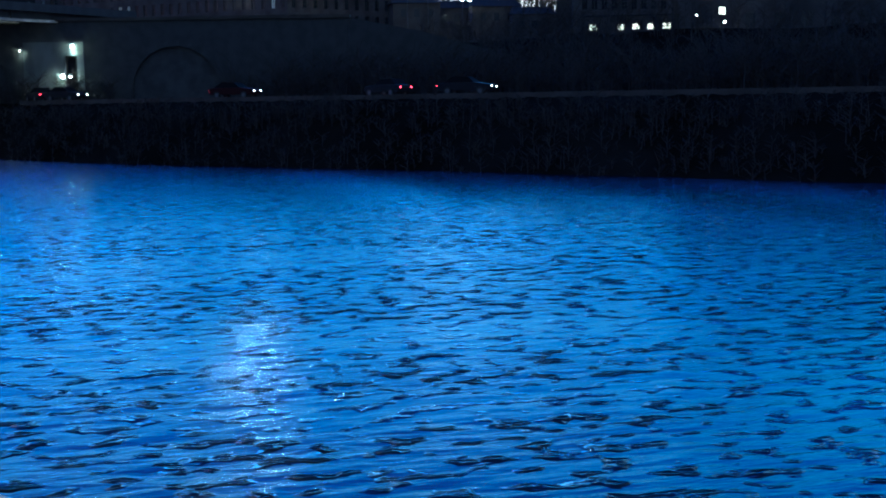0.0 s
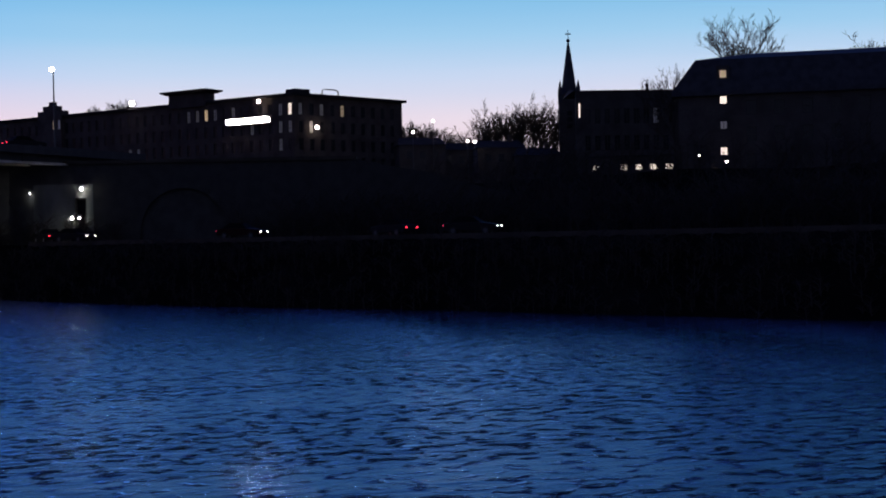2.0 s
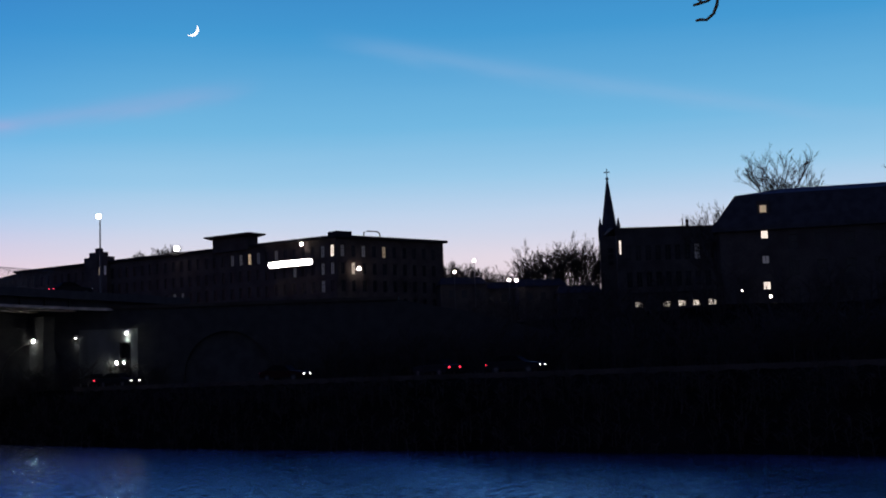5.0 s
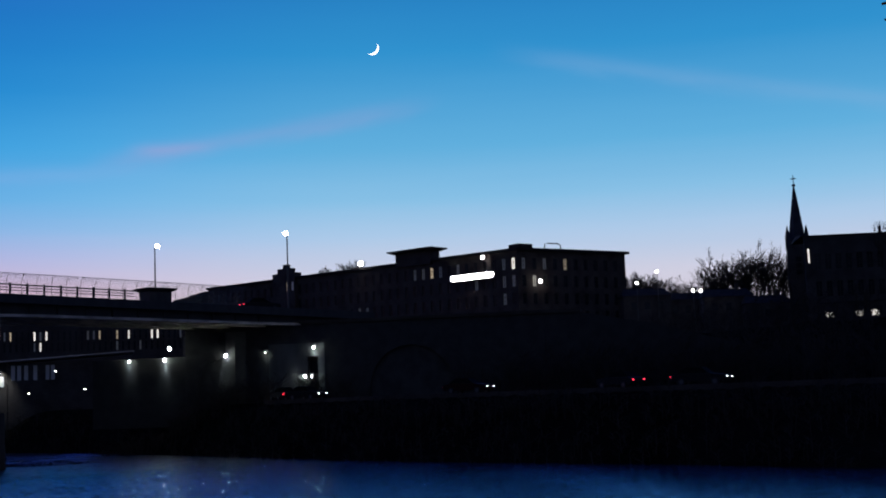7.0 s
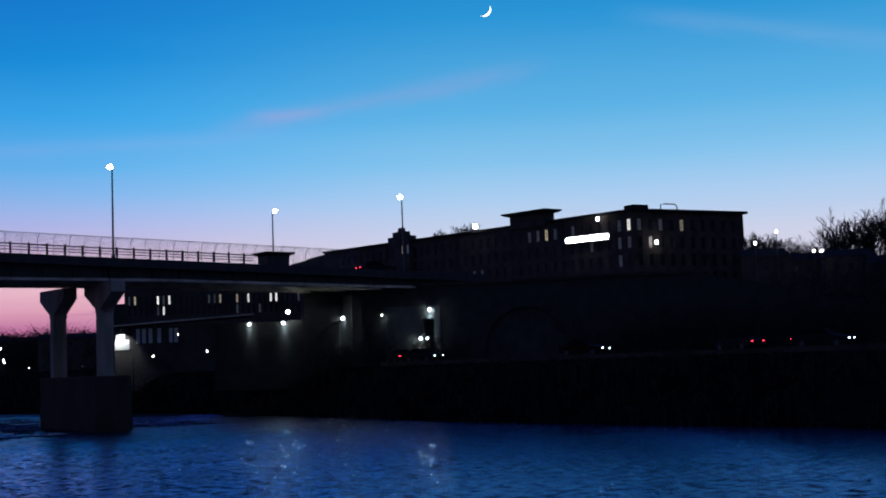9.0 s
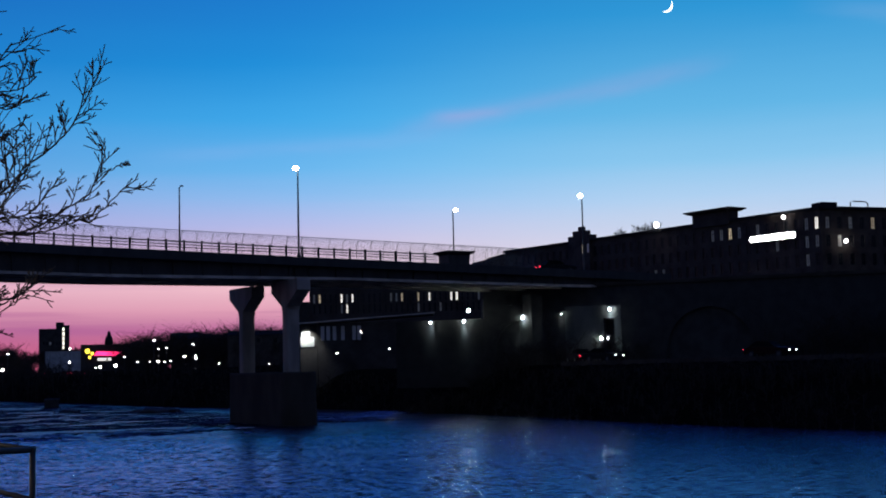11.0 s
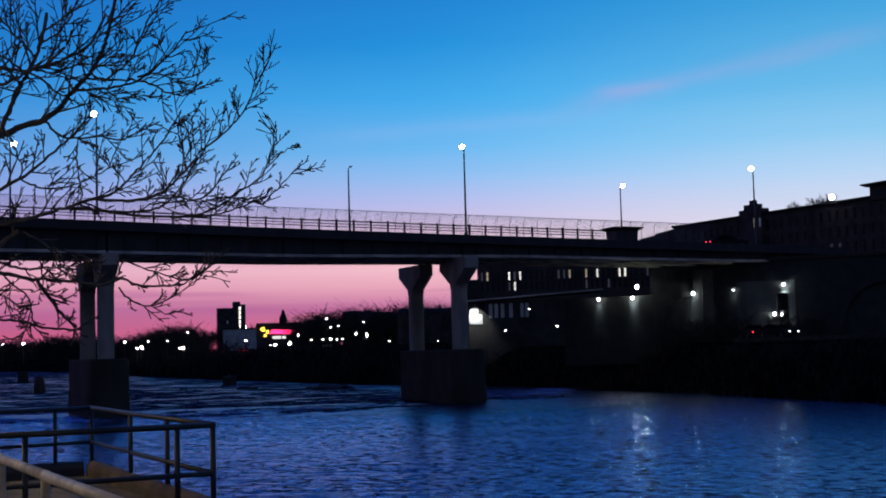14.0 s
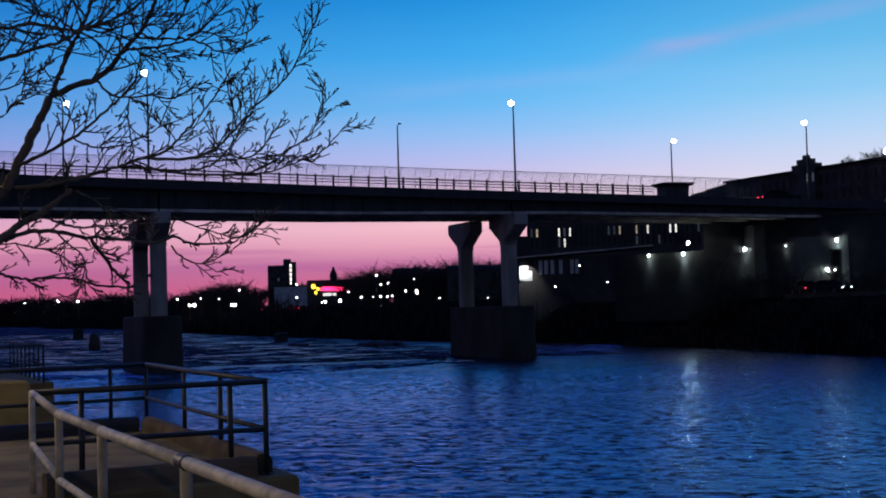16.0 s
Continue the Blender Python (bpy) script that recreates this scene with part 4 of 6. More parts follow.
# Added lamp, not seen itself, to turn the loading end white.
flood = thing("flood_lamp", C_ @ Matrix.Translation((.7, -1.0, 11.3)), "small flood lamp added over the loading end, lit", "flood lamp")
part("bracket", Shape().tube([(0, 1.2, .3), (0, .3, .35), (0, 0, .12)], .03, 6), POLE, flood)
part("housing", Shape().loft([[(-.16, -.1, .05), (.16, -.1, .05), (.16, .16, .05), (-.16, .16, .05)], [(-.1, -.05, .2), (.1, -.05, .2), (.1, .12, .2), (-.1, .12, .2)]]), POLE, flood)
fl = bpy.data.lights.new("flood_light", "SPOT")
fl.energy, fl.color, fl.shadow_soft_size, fl.spot_size, fl.spot_blend = 800.0, (.93, 1.0, .98), .08, radians(95), .8
fo = new("light", fl)
fo.parent = flood
fo.matrix_basis = look((0, 0, -.02), (.1, 1.2, -1.5))
part("post", Shape().box(-.45, -.3, 0, .2, 3.0, 12.0, C_), POLE, can)

# viaduct wall under the upper road, with arches and wall lamps
VA = flat(-32.0, 160.0, math.degrees(math.atan2(-.263, 1.0)))
via = thing("viaduct_wall", VA, "old granite viaduct wall with arches, dimly floodlit", "viaduct")
arches = [(21.4, 3.7, 7.0), (43.0, 4.8, 6.6)]
vs = Shape()
x = 16.4
for c, r, zs in arches:
    if x < 30.98 < c - r:
        vs.box(x, 30.98, 0, 1.2, 3, 14.2).box(32.24, c - r, 0, 1.2, 3, 14.2).box(30.98, 32.24, 0, 1.2, 10.5, 14.2)
    else:
        vs.box(x, c - r, 0, 1.2, 3, 14.2)
    n = 10
    for k in range(n):
        a0, a1 = math.pi - math.pi * k / n, math.pi - math.pi * (k + 1) / n
        x0_, x1_ = c + r * math.cos(a0), c + r * math.cos(a1)
        z0_, z1_ = zs + r * math.sin(a0), zs + r * math.sin(a1)
        vs.loft([[(x0_, y, z0_), (x1_, y, z1_), (x1_, y, 14.2), (x0_, y, 14.2)] for y in (0, 1.2)])
    x = c + r
vs.box(x, 62, 0, 1.2, 3, 14.2)
part("wall", vs, STONE, via)
for c, r, zs in arches:
    for k in range(13):
        a0, a1 = math.pi * k / 13 + .01, math.pi * (k + 1) / 13 - .01
        part("voussoir", Shape().loft([[(c + rr * math.cos(a), y, zs + rr * math.sin(a)) for a, rr in ((a0, r), (a1, r), (a1, r + .6), (a0, r + .6))] for y in (-.07, .3)]), STONE, via)
    part("arch_back", Shape().box(c - r, c + r, .45, .75, 3, zs + r), STONE, via, "recessed back wall of the arch")
part("wing_wall", Shape().loft([[(x, y, z) for y, z in ((0, 3), (1.2, 3), (1.2, zt), (0, zt))] for x, zt in ((62.02, 14.2), (70, 12.6), (84, 8.6))]), STONE, via, "sloping granite wing wall")
# Dark concrete here keeps the coping's sky-lit edge from showing.
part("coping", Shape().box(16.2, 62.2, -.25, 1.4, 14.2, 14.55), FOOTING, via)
part("low_wall", Shape().box(5.0, 16.38, 0, 1.0, 3, 11.0), STONE, via, "lower granite wall")

# ---- lamps on the viaduct wall ----


def wall_sconce(x, z, power=60.0, r=.24, tilt=0):
    t = thing("wall_lamp", VA @ Matrix.Translation((x, -.12, z)), "small bright lamp at the granite viaduct wall", "wall lamp", "lamps on the viaduct wall")
    part("housing", Shape().loft([[(-.2, .12, .1), (.2, .12, .1), (.2, -.3, .18), (-.2, -.3, .18)], [(-.16, .12, .36), (.16, .12, .36), (.12, -.15, .34), (-.12, -.15, .34)]]), POLE, t)
    part("lens", Shape().ball((0, -.2, -.02), r * .6, 14, 9, 1.25), LAMP_WALL, t, "glowing lens", smooth_faces=True)
    if power:
        L = bpy.data.lights.new("wall_lamp_light", "SPOT")
        L.energy, L.color, L.shadow_soft_size, L.spot_size, L.spot_blend = power * 3.6, (.70, .90, 1.0), .05, radians(64), 1.0
        o = new("light", L)
        o.parent = t
        o.matrix_basis = look((0, -.14, -.1 - r), (0, .12, -1.3))
    return t


# Last two stand in for car headlights by the doorway.
for x, z, power, r in ((9.66, 10.75, 70, .17), (13.99, 10.75, 110, .22), (14.6, 12.0, 0, .28), (21.38, 10.95, 120, .22), (26.12, 11.1, 14, .07), (31.83, 11.5, 120, .17), (30.7, 8.25, 0, .2), (31.51, 8.22, 0, .12)):
    wall_sconce(x, z, power, r)
bay = part("lit_bay", Shape().box(26.4, 30.98, -.05, -.01, 6.6, 12.0).box(32.24, 33.0, -.05, -.01, 6.6, 12.0).box(30.98, 32.24, -.05, -.01, 10.5, 12.0), BAYWALL, via, "pale rendered bay round a doorway")
# Dark sheet closes the opening and stands in for the shade inside.
part("doorway", Shape().box(30.98, 32.24, 1.0, 1.15, 3.0, 10.5), ROOF, bay, "dark sheet standing for the shade inside the doorway")
part("pedestal", Shape().cbox(19.35, 20.65, -.3, .2, 12.4, 13.7, .08), STONE, via, "granite pedestal block")

# ---- roads and cars ----


def offset_line(line, d):
    out = []
    for i, (x, y) in enumerate(line):
        a, b = Vector((*line[max(i - 1, 0)], 0)), Vector((*line[min(i + 1, len(line) - 1)], 0))
        t = (b - a).normalized()
        out.append((x - t.y * d, y + t.x * d))
    return out


SHORE = FAR_SHORE[1:14]
fine = []
for (ax_, ay_), (bx_, by_) in zip(SHORE[:-1], SHORE[1:]):
    for k in range(6):
        fine.append((ax_ + (bx_ - ax_) * k / 6, ay_ + (by_ - ay_) * k / 6))
for _ in range(6):
    fine = [fine[0]] + [((a[0] + 2 * b[0] + c[0]) / 4, (a[1] + 2 * b[1] + c[1]) / 4) for a, b, c in zip(fine[:-2], fine[1:-1], fine[2:])] + [fine[-1]]
full_line = fine
fine = [p for p in fine if p[0] > -15]
inner, outer = offset_line(fine, 8.5), offset_line(fine, 14.5)
road = Shape()
ROAD_Z = 5.55
road.loft([[(*a, ROAD_Z - .4), (*b, ROAD_Z - .4), (*b, ROAD_Z), (*a, ROAD_Z)] for a, b in zip(inner, outer)])
setting("road", road, ASPHALT, "dark riverside road along the far bank", "road")
kerb = offset_line(fine, 8.3)
setting("kerb", Shape().loft([[(*a, ROAD_Z - .4), (*b, ROAD_Z - .4), (*b, ROAD_Z + .13), (*a, ROAD_Z + .13)] for a, b in zip(offset_line(fine, 8.0), kerb)]), FOOTING, "low concrete kerb of the riverside road", "kerb")


def car(paint, lit_front=True):
    """A saloon along +x: body, cabin glass, wheels with rims, lamps."""
    c = thing("car", Matrix.Identity(4), "dark saloon car with its lamps on, on the road", "car", "cars on the roads")
    w = .88
    side = [(-2.2, .35), (2.2, .35), (2.28, .62), (2.1, .82), (1.0, .95), (-1.5, .97), (-2.2, .9), (-2.27, .6)]
    body = part("body", Shape().loft([[(x * .97, -w, z) for x, z in side], [(x, -w + .1, z + .02) for x, z in side], [(x, w - .1, z + .02) for x, z in side], [(x * .97, w, z) for x, z in side]]), paint, c)
    cab = [(-1.75, .95), (.95, .93), (.25, 1.42), (-1.05, 1.45)]
    part("cabin", Shape().loft([[(x, -w + .1, z) for x, z in cab[:2]] + [(x, -w + .28, z) for x, z in cab[2:]], [(x, w - .1, z) for x, z in cab[:2]] + [(x, w - .28, z) for x, z in cab[2:]]]), GLASS_CAR, c, "dark glazed cabin")
    part("roof", Shape().box(-1.0, .2, -w + .26, w - .26, 1.44, 1.48), paint, c)
    for x in (-1.35, 1.38):
        for y in (-w + .02, w - .02):
            wh = part("wheel", Shape().tube([(x, y - .1, .32), (x, y + .1, .32)], .32, 12), RUBBER, c)
            part("rim", Shape().tube([(x, y - .11, .32), (x, y + .11, .32)], .19, 10), POLE, wh)
    for y in (-.62, .62):
        part("head_lamp", Shape().ball((2.24, y, .66), .09, 8, 5, .7), HEAD, c, "white headlamp")
        part("tail_lamp", Shape().ball((-2.25, y, .74), .105, 8, 5, .6), TAIL, c, "red tail lamp")
    return c


def on_road(azd, lane):
    """Place on the riverside road seen in a direction from the walkway, and its heading."""
    line = offset_line(fine, lane)
    best = min(range(1, len(line) - 1), key=lambda i: abs(math.degrees(math.atan2(line[i][0], line[i][1])) - azd))
    a, b = line[best], line[best + 1]
    fa, fb = [math.degrees(math.atan2(*p)) for p in (a, b)]
    t = 0 if abs(fb - fa) < 1e-6 else max(-1, min(1, (azd - fa) / (fb - fa)))
    return a[0] + (b[0] - a[0]) * t, a[1] + (b[1] - a[1]) * t, math.degrees(math.atan2(b[1] - a[1], b[0] - a[0]))


first = [car(p) for p in (CARPAINT[0], CARPAINT[0], CARPAINT[2])]
spots = [(-.8, 10.0, 1), (-1.9, 10.0, 0), (6.1, 10.0, 1), (12.6, 13.0, 0), (16.0, 10.0, 1)]
for i, (azd, lane, rev) in enumerate(spots):
    x, y, hd = on_road(azd, lane)
    m = pose(x, y, ROAD_Z, 0, 0, hd + (180 if not rev else 0) + (14 if rev else -14))
    if i < 3:
        first[i].matrix_basis = m
    else:
        copy_thing(first[i % 3], m)
for s, y, rot in ((-14.0, 4.0, 0), (70.5, 4.2, -12)):
    copy_thing(first[1 if s > 0 else 0], BR @ pose(s, y, deck_z(s), 0, 0, rot))

# ---- bare trees ----


def plant_tree(meshes, m, label, group=""):
    t = thing("tree", m, label, "tree", group)
    for me, n in zip(meshes, ("trunk", "limb_crown", "twig_crown")):
        o = part(n, me, FARBARK, t)
        if n == "twig_crown":
            tagged(o, kind="stuff")
    return t


def fan_tree(seed, height):
    """A bare street tree: short trunk, a fan of rising limbs, dense fine twigs in a rounded crown."""
    rnd = random.Random(seed)
    shapes = [Shape(), Shape(), Shape()]
    fork = Vector((0, 0, height * .28))
    shapes[0].tube([(0, 0, -3), (0, 0, height * .15), fork], [height * .022, height * .018, height * .016], 7, cap=False)

    def grow(p, d, length, r, level):
        pts, rad = [p], [r]
        for k in range(3):
            d = (d + Vector((rnd.gauss(0, .11), rnd.gauss(0, .11), .10))).normalized()
            p = p + d * length / 3
            pts.append(p)
            rad.append(max(.024, r * (1 - .25 * (k + 1))))
        shapes[min(2, level)].tube(pts, rad, 4 if level < 2 else 3, cap=False)
        if level < 4:
            for k in range((8, 5, 4, 3)[level - 1]):
                t = rnd.uniform(.25, 1)
                i = min(2, int(t * 3))
                o = Vector((rnd.gauss(0, 1), rnd.gauss(0, 1), rnd.gauss(0, .5)))
                o = (o - d * o.dot(d)).normalized()
                grow(pts[i].lerp(pts[i + 1], t * 3 - i), (d * .8 + o * .55).normalized(), length * rnd.uniform(.34, .52), max(.028, r * .5), level + 1)

    for k in range(9):
        an, lean = k * 2.4 + rnd.uniform(0, .6), rnd.uniform(.15, .85)
        grow(fork + Vector((0, 0, rnd.uniform(-.06, .1) * height)), Vector((math.cos(an) * lean, math.sin(an) * lean, 1)).normalized(), height * rnd.uniform(.42, .50), height * .009, 1)
    return [sh.mesh(n) for sh, n in zip(shapes, ("trunk", "limbs", "twigs"))]


oaks = [fan_tree(s, 20) for s in (3, 8, 12)]
smalls = [fan_tree(s, 10) for s in (21, 22, 23)]


def at(azd, d, z, sc, rot):
    return Matrix.Translation((d * math.sin(radians(azd)), d * math.cos(radians(azd)), z)) @ Matrix.Rotation(rot, 4, "Z") @ Matrix.Diagonal((sc, sc, sc, 1))


plant_tree(fan_tree(31, 20), at(27.5, 205, 19.5, .95, .4), "large bare tree behind the mansard block", "bare town trees")
plant_tree(oaks[1], at(24.75, 215, 14.0, .88, 2.2), "bare tree behind the dark block", "bare town trees")
plant_tree(oaks[0], at(33.3, 200, 15.0, .95, 1.2), "bare tree behind the dark block", "bare town trees")
for i, (a, d, z, sc) in enumerate(((16.2, 270, 13.8, .76), (16.8, 275, 14.5, .84), (17.2, 264, 14.5, .84), (17.7, 268, 14.5, .86), (18.2, 266, 14.4, .87), (18.7, 262, 14.3, .9), (19.2, 272, 14.2, .88), (15.6, 262, 13.2, .6), (19.7, 266, 14, .88))):
    plant_tree(oaks[i % 3], at(a, d, z, sc, i * 1.7), "bare branching tree beside the church", "bare town trees")
for i, (a, d, z, sc) in enumerate(((13.2, 300, 21.5, .95), (13.6, 302, 21.5, 1.0), (14.0, 310, 21.8, 1.05), (14.5, 305, 20.6, 1.0), (15.0, 300, 20.2, .9), (.1, 345, 33, .75), (1.0, 340, 32.5, .8), (1.5, 342, 32.5, .85), (1.9, 345, 33, .7))):
    plant_tree(smalls[i % 3], at(a, d, z, sc, i * 1.3), "small bare tree over the rooftops", "bare town trees")

# low roofs between the mill and the church


def house(m, w, dp, hz, label):
    h = thing("house", m, label, "house", "houses on the hill")
    part("wall", Shape().box(-w / 2, w / 2, 0, dp, -8, hz), BRICK_DARK, h)
    part("roof", Shape().loft([[(-w / 2 - .3, -.3, hz), (w / 2 + .3, -.3, hz), (w / 2 + .3, dp + .3, hz), (-w / 2 - .3, dp + .3, hz)], [(-w / 2 + .6, dp / 2 - .2, hz + 1.6), (w / 2 - .6, dp / 2 - .2, hz + 1.6), (w / 2 - .6, dp / 2 + .2, hz + 1.6), (-w / 2 + .6, dp / 2 + .2, hz + 1.6)]]), ROOF, h)
    part("chimney", Shape().box(w * .2, w * .2 + .7, dp * .4, dp * .4 + .7, hz + .6, hz + 2.6), BRICK_DARK, h)
    for k in (-1, 0, 1):
        part("window", Shape().box(w * .28 * k - .5, w * .28 * k + .5, -.05, .02, hz - 2.6, hz - 1.2), GLASS_DARK, h)
    return h


def az_pose(azd, d, z, turn=0):
    return pose(d * math.sin(radians(azd)), d * math.cos(radians(azd)), z, 0, 0, -azd + turn)


for a, d, z, w, hz in ((13.9, 255, 16, 9, 7.2), (15.6, 258, 16, 8.5, 6.3), (17.3, 250, 15.5, 9, 6.5), (18.9, 246, 15, 8, 5.2), (12.6, 275, 17, 10, 6.0)):
    house(az_pose(a, d, z, 8), w, 8, hz, "dark gabled town house on the hill")


def post_lamp(globe=.23, height=6.0):
    t = thing("street_lamp", Matrix.Identity(4), "distant street lamp, lit white", "street lamp", "distant street lamps")
    part("pole", Shape().tube([(0, 0, -3), (0, 0, height)], [.1, .06], 6), POLE, t)
    part("lens", Shape().ball((0, 0, height), globe, 14, 9), LAMP_FAR, t, smooth_faces=True)
    return t


pl = post_lamp()
pl.matrix_basis = az_pose(13.5, 245, 18.85)
for a, d, z in ((14.38, 255, 21.7), (15.86, 244, 16.9), (16.17, 244, 16.8), (23.2, 205, 7.8)):
    copy_thing(pl, az_pose(a, d, z))

for a, e in ((-11.2, 1.6), (-9.4, 1.35), (-10.02, .84), (-8.52, .67), (-12.25, .71)):
    wall_light("wall_lamp", az_pose(a, 181, 5.4 + 181 * math.tan(radians(e))), .085, LAMP_FAR, "small lamp on the dark shed wall", "wall lamp", "lamps on the shed")

# ---- distant town up the river ----
tb = thing("tower_block", az_pose(-24.0, 900, 8), "distant dark tower block with a lit stair column", "tower block")
part("wall", Shape().box(-9.6, 4.6, 0, 14, 0, 28.4).box(4.6, 9.6, 1, 14, 0, 30.6), BRICK_DARK, tb)
part("roof_house", Shape().box(1.0, 6.2, 3, 9, 28.4, 32.6), BRICK_DARK, tb)
for k in range(8):
    part("stair_window", Shape().box(5.2, 6.3, .9, .98, 6 + k * 3.0, 8.0 + k * 3.0), LIT_FAR, tb, "lit stair window")
for k in range(6):
    part("window", Shape().box(-7 + 2 * k, -5.9 + 2 * k, -.06, .02, 18, 19.8), GLASS_DARK if k != 2 else LIT_DIM, tb)
ps = thing("podium_shops", az_pose(-23.4, 780, 5), "long pale low building with a row of parked tail lights", "building")
part("wall", Shape().box(-13, 12, 0, 10, 0, 14.6), RENDERED, ps)
part("roof", Shape().box(-13.4, 12.4, -.4, 10.4, 14.6, 15.2), ROOF, ps)
ns = thing("neon_hall", az_pose(-21.8, 700, 6), "distant hall with a long magenta neon sign and yellow disc", "hall")
part("wall", Shape().box(-14, 12, 0, 12, 0, 15.2), BRICK_DARK, ns)
part("turret", Shape().loft([oct_(2.2, 15), oct_(2.2, 17.5), oct_(1.4, 19.5), oct_(.9, 20.3), oct_(.9, 21.2), oct_(.1, 22.2)]), ROOF, ns, "pointed roof turret")
part("neon_band", Shape().loft([[(x, y, z) for x, z in ((-7.5, 9.6), (8.0, 9.2), (8.0, 11.0), (1, 11.4), (-6.0, 11.7))] for y in (-.1, -.5)]), NEON_RED, ns, "long magenta neon band")
part("neon_disc", Shape().tube([(-10.6, -.2, 11.9), (-10.6, -.6, 11.9)], 1.15, 16), NEON_YELLOW, ns, "yellow neon disc")
for x, z, w in ((-8.3, 10.6, .7), (9.0, 8.0, .6), (-9.5, 8.7, .6), (-3.5, 7.6, 2.2), (0.2, 7.6, .9)):
    part("neon_panel", Shape().box(x - w, x + w, -.4, -.1, z - .7, z + .7), NEON_YELLOW if z > 8 else LIT_PALE, ns)
for a, e, d, k in ((-33.3, .68, 850, 1.5), (-32.49, .66, 776, 1.6), (-34.6, .62, 968, .8), (-28.43, .63, 424, 1.2), (-27.73, .37, 400, 2.4), (-27.92, .35, 404, 1.6), (-26.03, .32, 345, 2.0), (-26.17, .33, 345, 1.2), (-27.45, .63, 390, .9), (-26.67, .61, 362, .7), (-25.83, .97, 345, 1.0),
                   (-23.38, 1.12, 690, 1.0), (-23.39, .57, 425, 1.2), (-22.34, .34, 425, 1.0), (-22.17, .36, 425, 2.0), (-21.54, .39, 425, 2.2), (-21.17, .75, 425, 1.2), (-20.62, .52, 422, 1.0), (-20.13, .53, 422, .8), (-19.79, .52, 422, 1.5), (-19.52, .51, 420, .9), (-19.27, .53, 420, 1.0),
                   (-18.71, .73, 420, 1.2), (-18.24, .72, 418, 1.3), (-18.22, .62, 418, 1.0), (-17.25, .38, 418, 1.0), (-15.16, .33, 400, .9), (-19.96, 1.42, 420, 1.2), (-18.35, 1.23, 420, .8), (-19.77, 1.05, 420, .8), (-19.45, 1.09, 420, .8)):
    sc = d / 330 * k * .66
    copy_thing(pl, az_pose(a, d, 5.4 + d * math.tan(radians(e)) - 6 * sc) @ Matrix.Diagonal((sc, sc, sc, 1)))
# parked cars by the shops
for k, a in enumerate((-24.79, -24.29, -23.62, -23.4, -23.13, -22.9, -22.72)):
    copy_thing(first[k % 3], az_pose(a, 420, max(gz(420 * math.sin(radians(a)), 420 * math.cos(radians(a))), 0), 88 + 4 * (k % 3)))
# low wooded hill
for a, d, z, w, hz in ((-17.0, 470, 12, 26, 5.5), (-18.6, 500, 11, 12, 8.0), (-20.2, 520, 9, 14, 7.5), (-15.6, 440, 11, 20, 6.5)):
    house(az_pose(a, d, z), w, 12, hz, "distant dark roofs on the wooded hill")
woods = Shape()
rw = random.Random(11)


def scrub_tree(sh, x, y, z, h, rnd, n=14, spread=.5, r=.05):
    base = Vector((x, y, z - .4))
    top = base + Vector((rnd.gauss(0, .06) * h, rnd.gauss(0, .06) * h, h * .75))
    sh.tube([base, base.lerp(top, .5), top], [r * 1.6, r * 1.1, r * .5], 3, cap=False)
    for _ in range(n):
        t = rnd.uniform(.25, 1)
        b = base.lerp(top, t)
        a = rnd.uniform(0, 6.283)
        L = h * rnd.uniform(.22, .45)
        e = b + Vector((math.cos(a) * spread * L, math.sin(a) * spread * L, L * rnd.uniform(.3, .9)))
        mid = b.lerp(e, .5) + Vector((rnd.gauss(0, .05), rnd.gauss(0, .05), .04)) * h * .3
        sh.tube([b, mid, e], [r * .7, r * .5, r * .3], 3, cap=False)


for i in range(520):
    a = rw.uniform(-36.5, -14.5)
    d = rw.uniform(440, 640) if a > -28 else rw.uniform(780, 960)
    hill = max(0, 1 - abs(a + 18) / 8) * 9 if a > -28 else 0
    x, y = d * math.sin(radians(a)), d * math.cos(radians(a))
    g = gz(x, y)
    if -25.2 < a < -20.4:
        d = rw.uniform(800, 930)
        x, y = d * math.sin(radians(a)), d * math.cos(radians(a))
        g = gz(x, y) + 5
    if g < 0:
        continue
    scrub_tree(woods, x, y, g, rw.uniform(4, 9) + hill + (6 if a < -29 else 0), rw, 46, .8, .14)
for i in range(190):
    a, d = rw.uniform(-21.4, -14.6), rw.uniform(440, 520)
    x, y = d * math.sin(radians(a)), d * math.cos(radians(a))
    g = gz(x, y)
    crown = 5.4 + d * math.tan(radians(float(np.interp(a, [-21.3, -20.3, -19.3, -18.6, -18.1, -17.3, -16.7, -14.8], [1.85, 1.92, 2.1, 2.32, 2.1, 2.0, 2.15, 2.25]))))
    scrub_tree(woods, x, y, g, (crown - g) / 1.0 * rw.uniform(.62, 1.03), rw, 60, 1.15, .06)
shore_az = sorted((math.degrees(math.atan2(x, y)), math.hypot(x, y)) for x, y in FAR_SHORE[1:6])
SHORE_A, SHORE_D = [a for a, d in shore_az], [d for a, d in shore_az]
for i in range(520):
    a = rw.uniform(-37.5, -24.9)
    d = float(np.interp(a, SHORE_A, SHORE_D)) + rw.uniform(42, 110)
    x, y = d * math.sin(radians(a)), d * math.cos(radians(a))
    g = gz(x, y)
    crown = 5.4 + d * math.tan(radians(float(np.interp(a, [-36, -33.5, -33.1, -32, -31.5, -30, -28.8, -27.5, -26.4, -25.7, -25.2], [.95, 1.05, .78, .76, 1.14, 1.12, .95, 1.28, 1.55, 1.6, 1.15]))))
    scrub_tree(woods, x, y, g, max(3.0, (crown - g) / 1.05 * rw.uniform(.7, 1.03)), rw, 40, .8, .00022 * d)
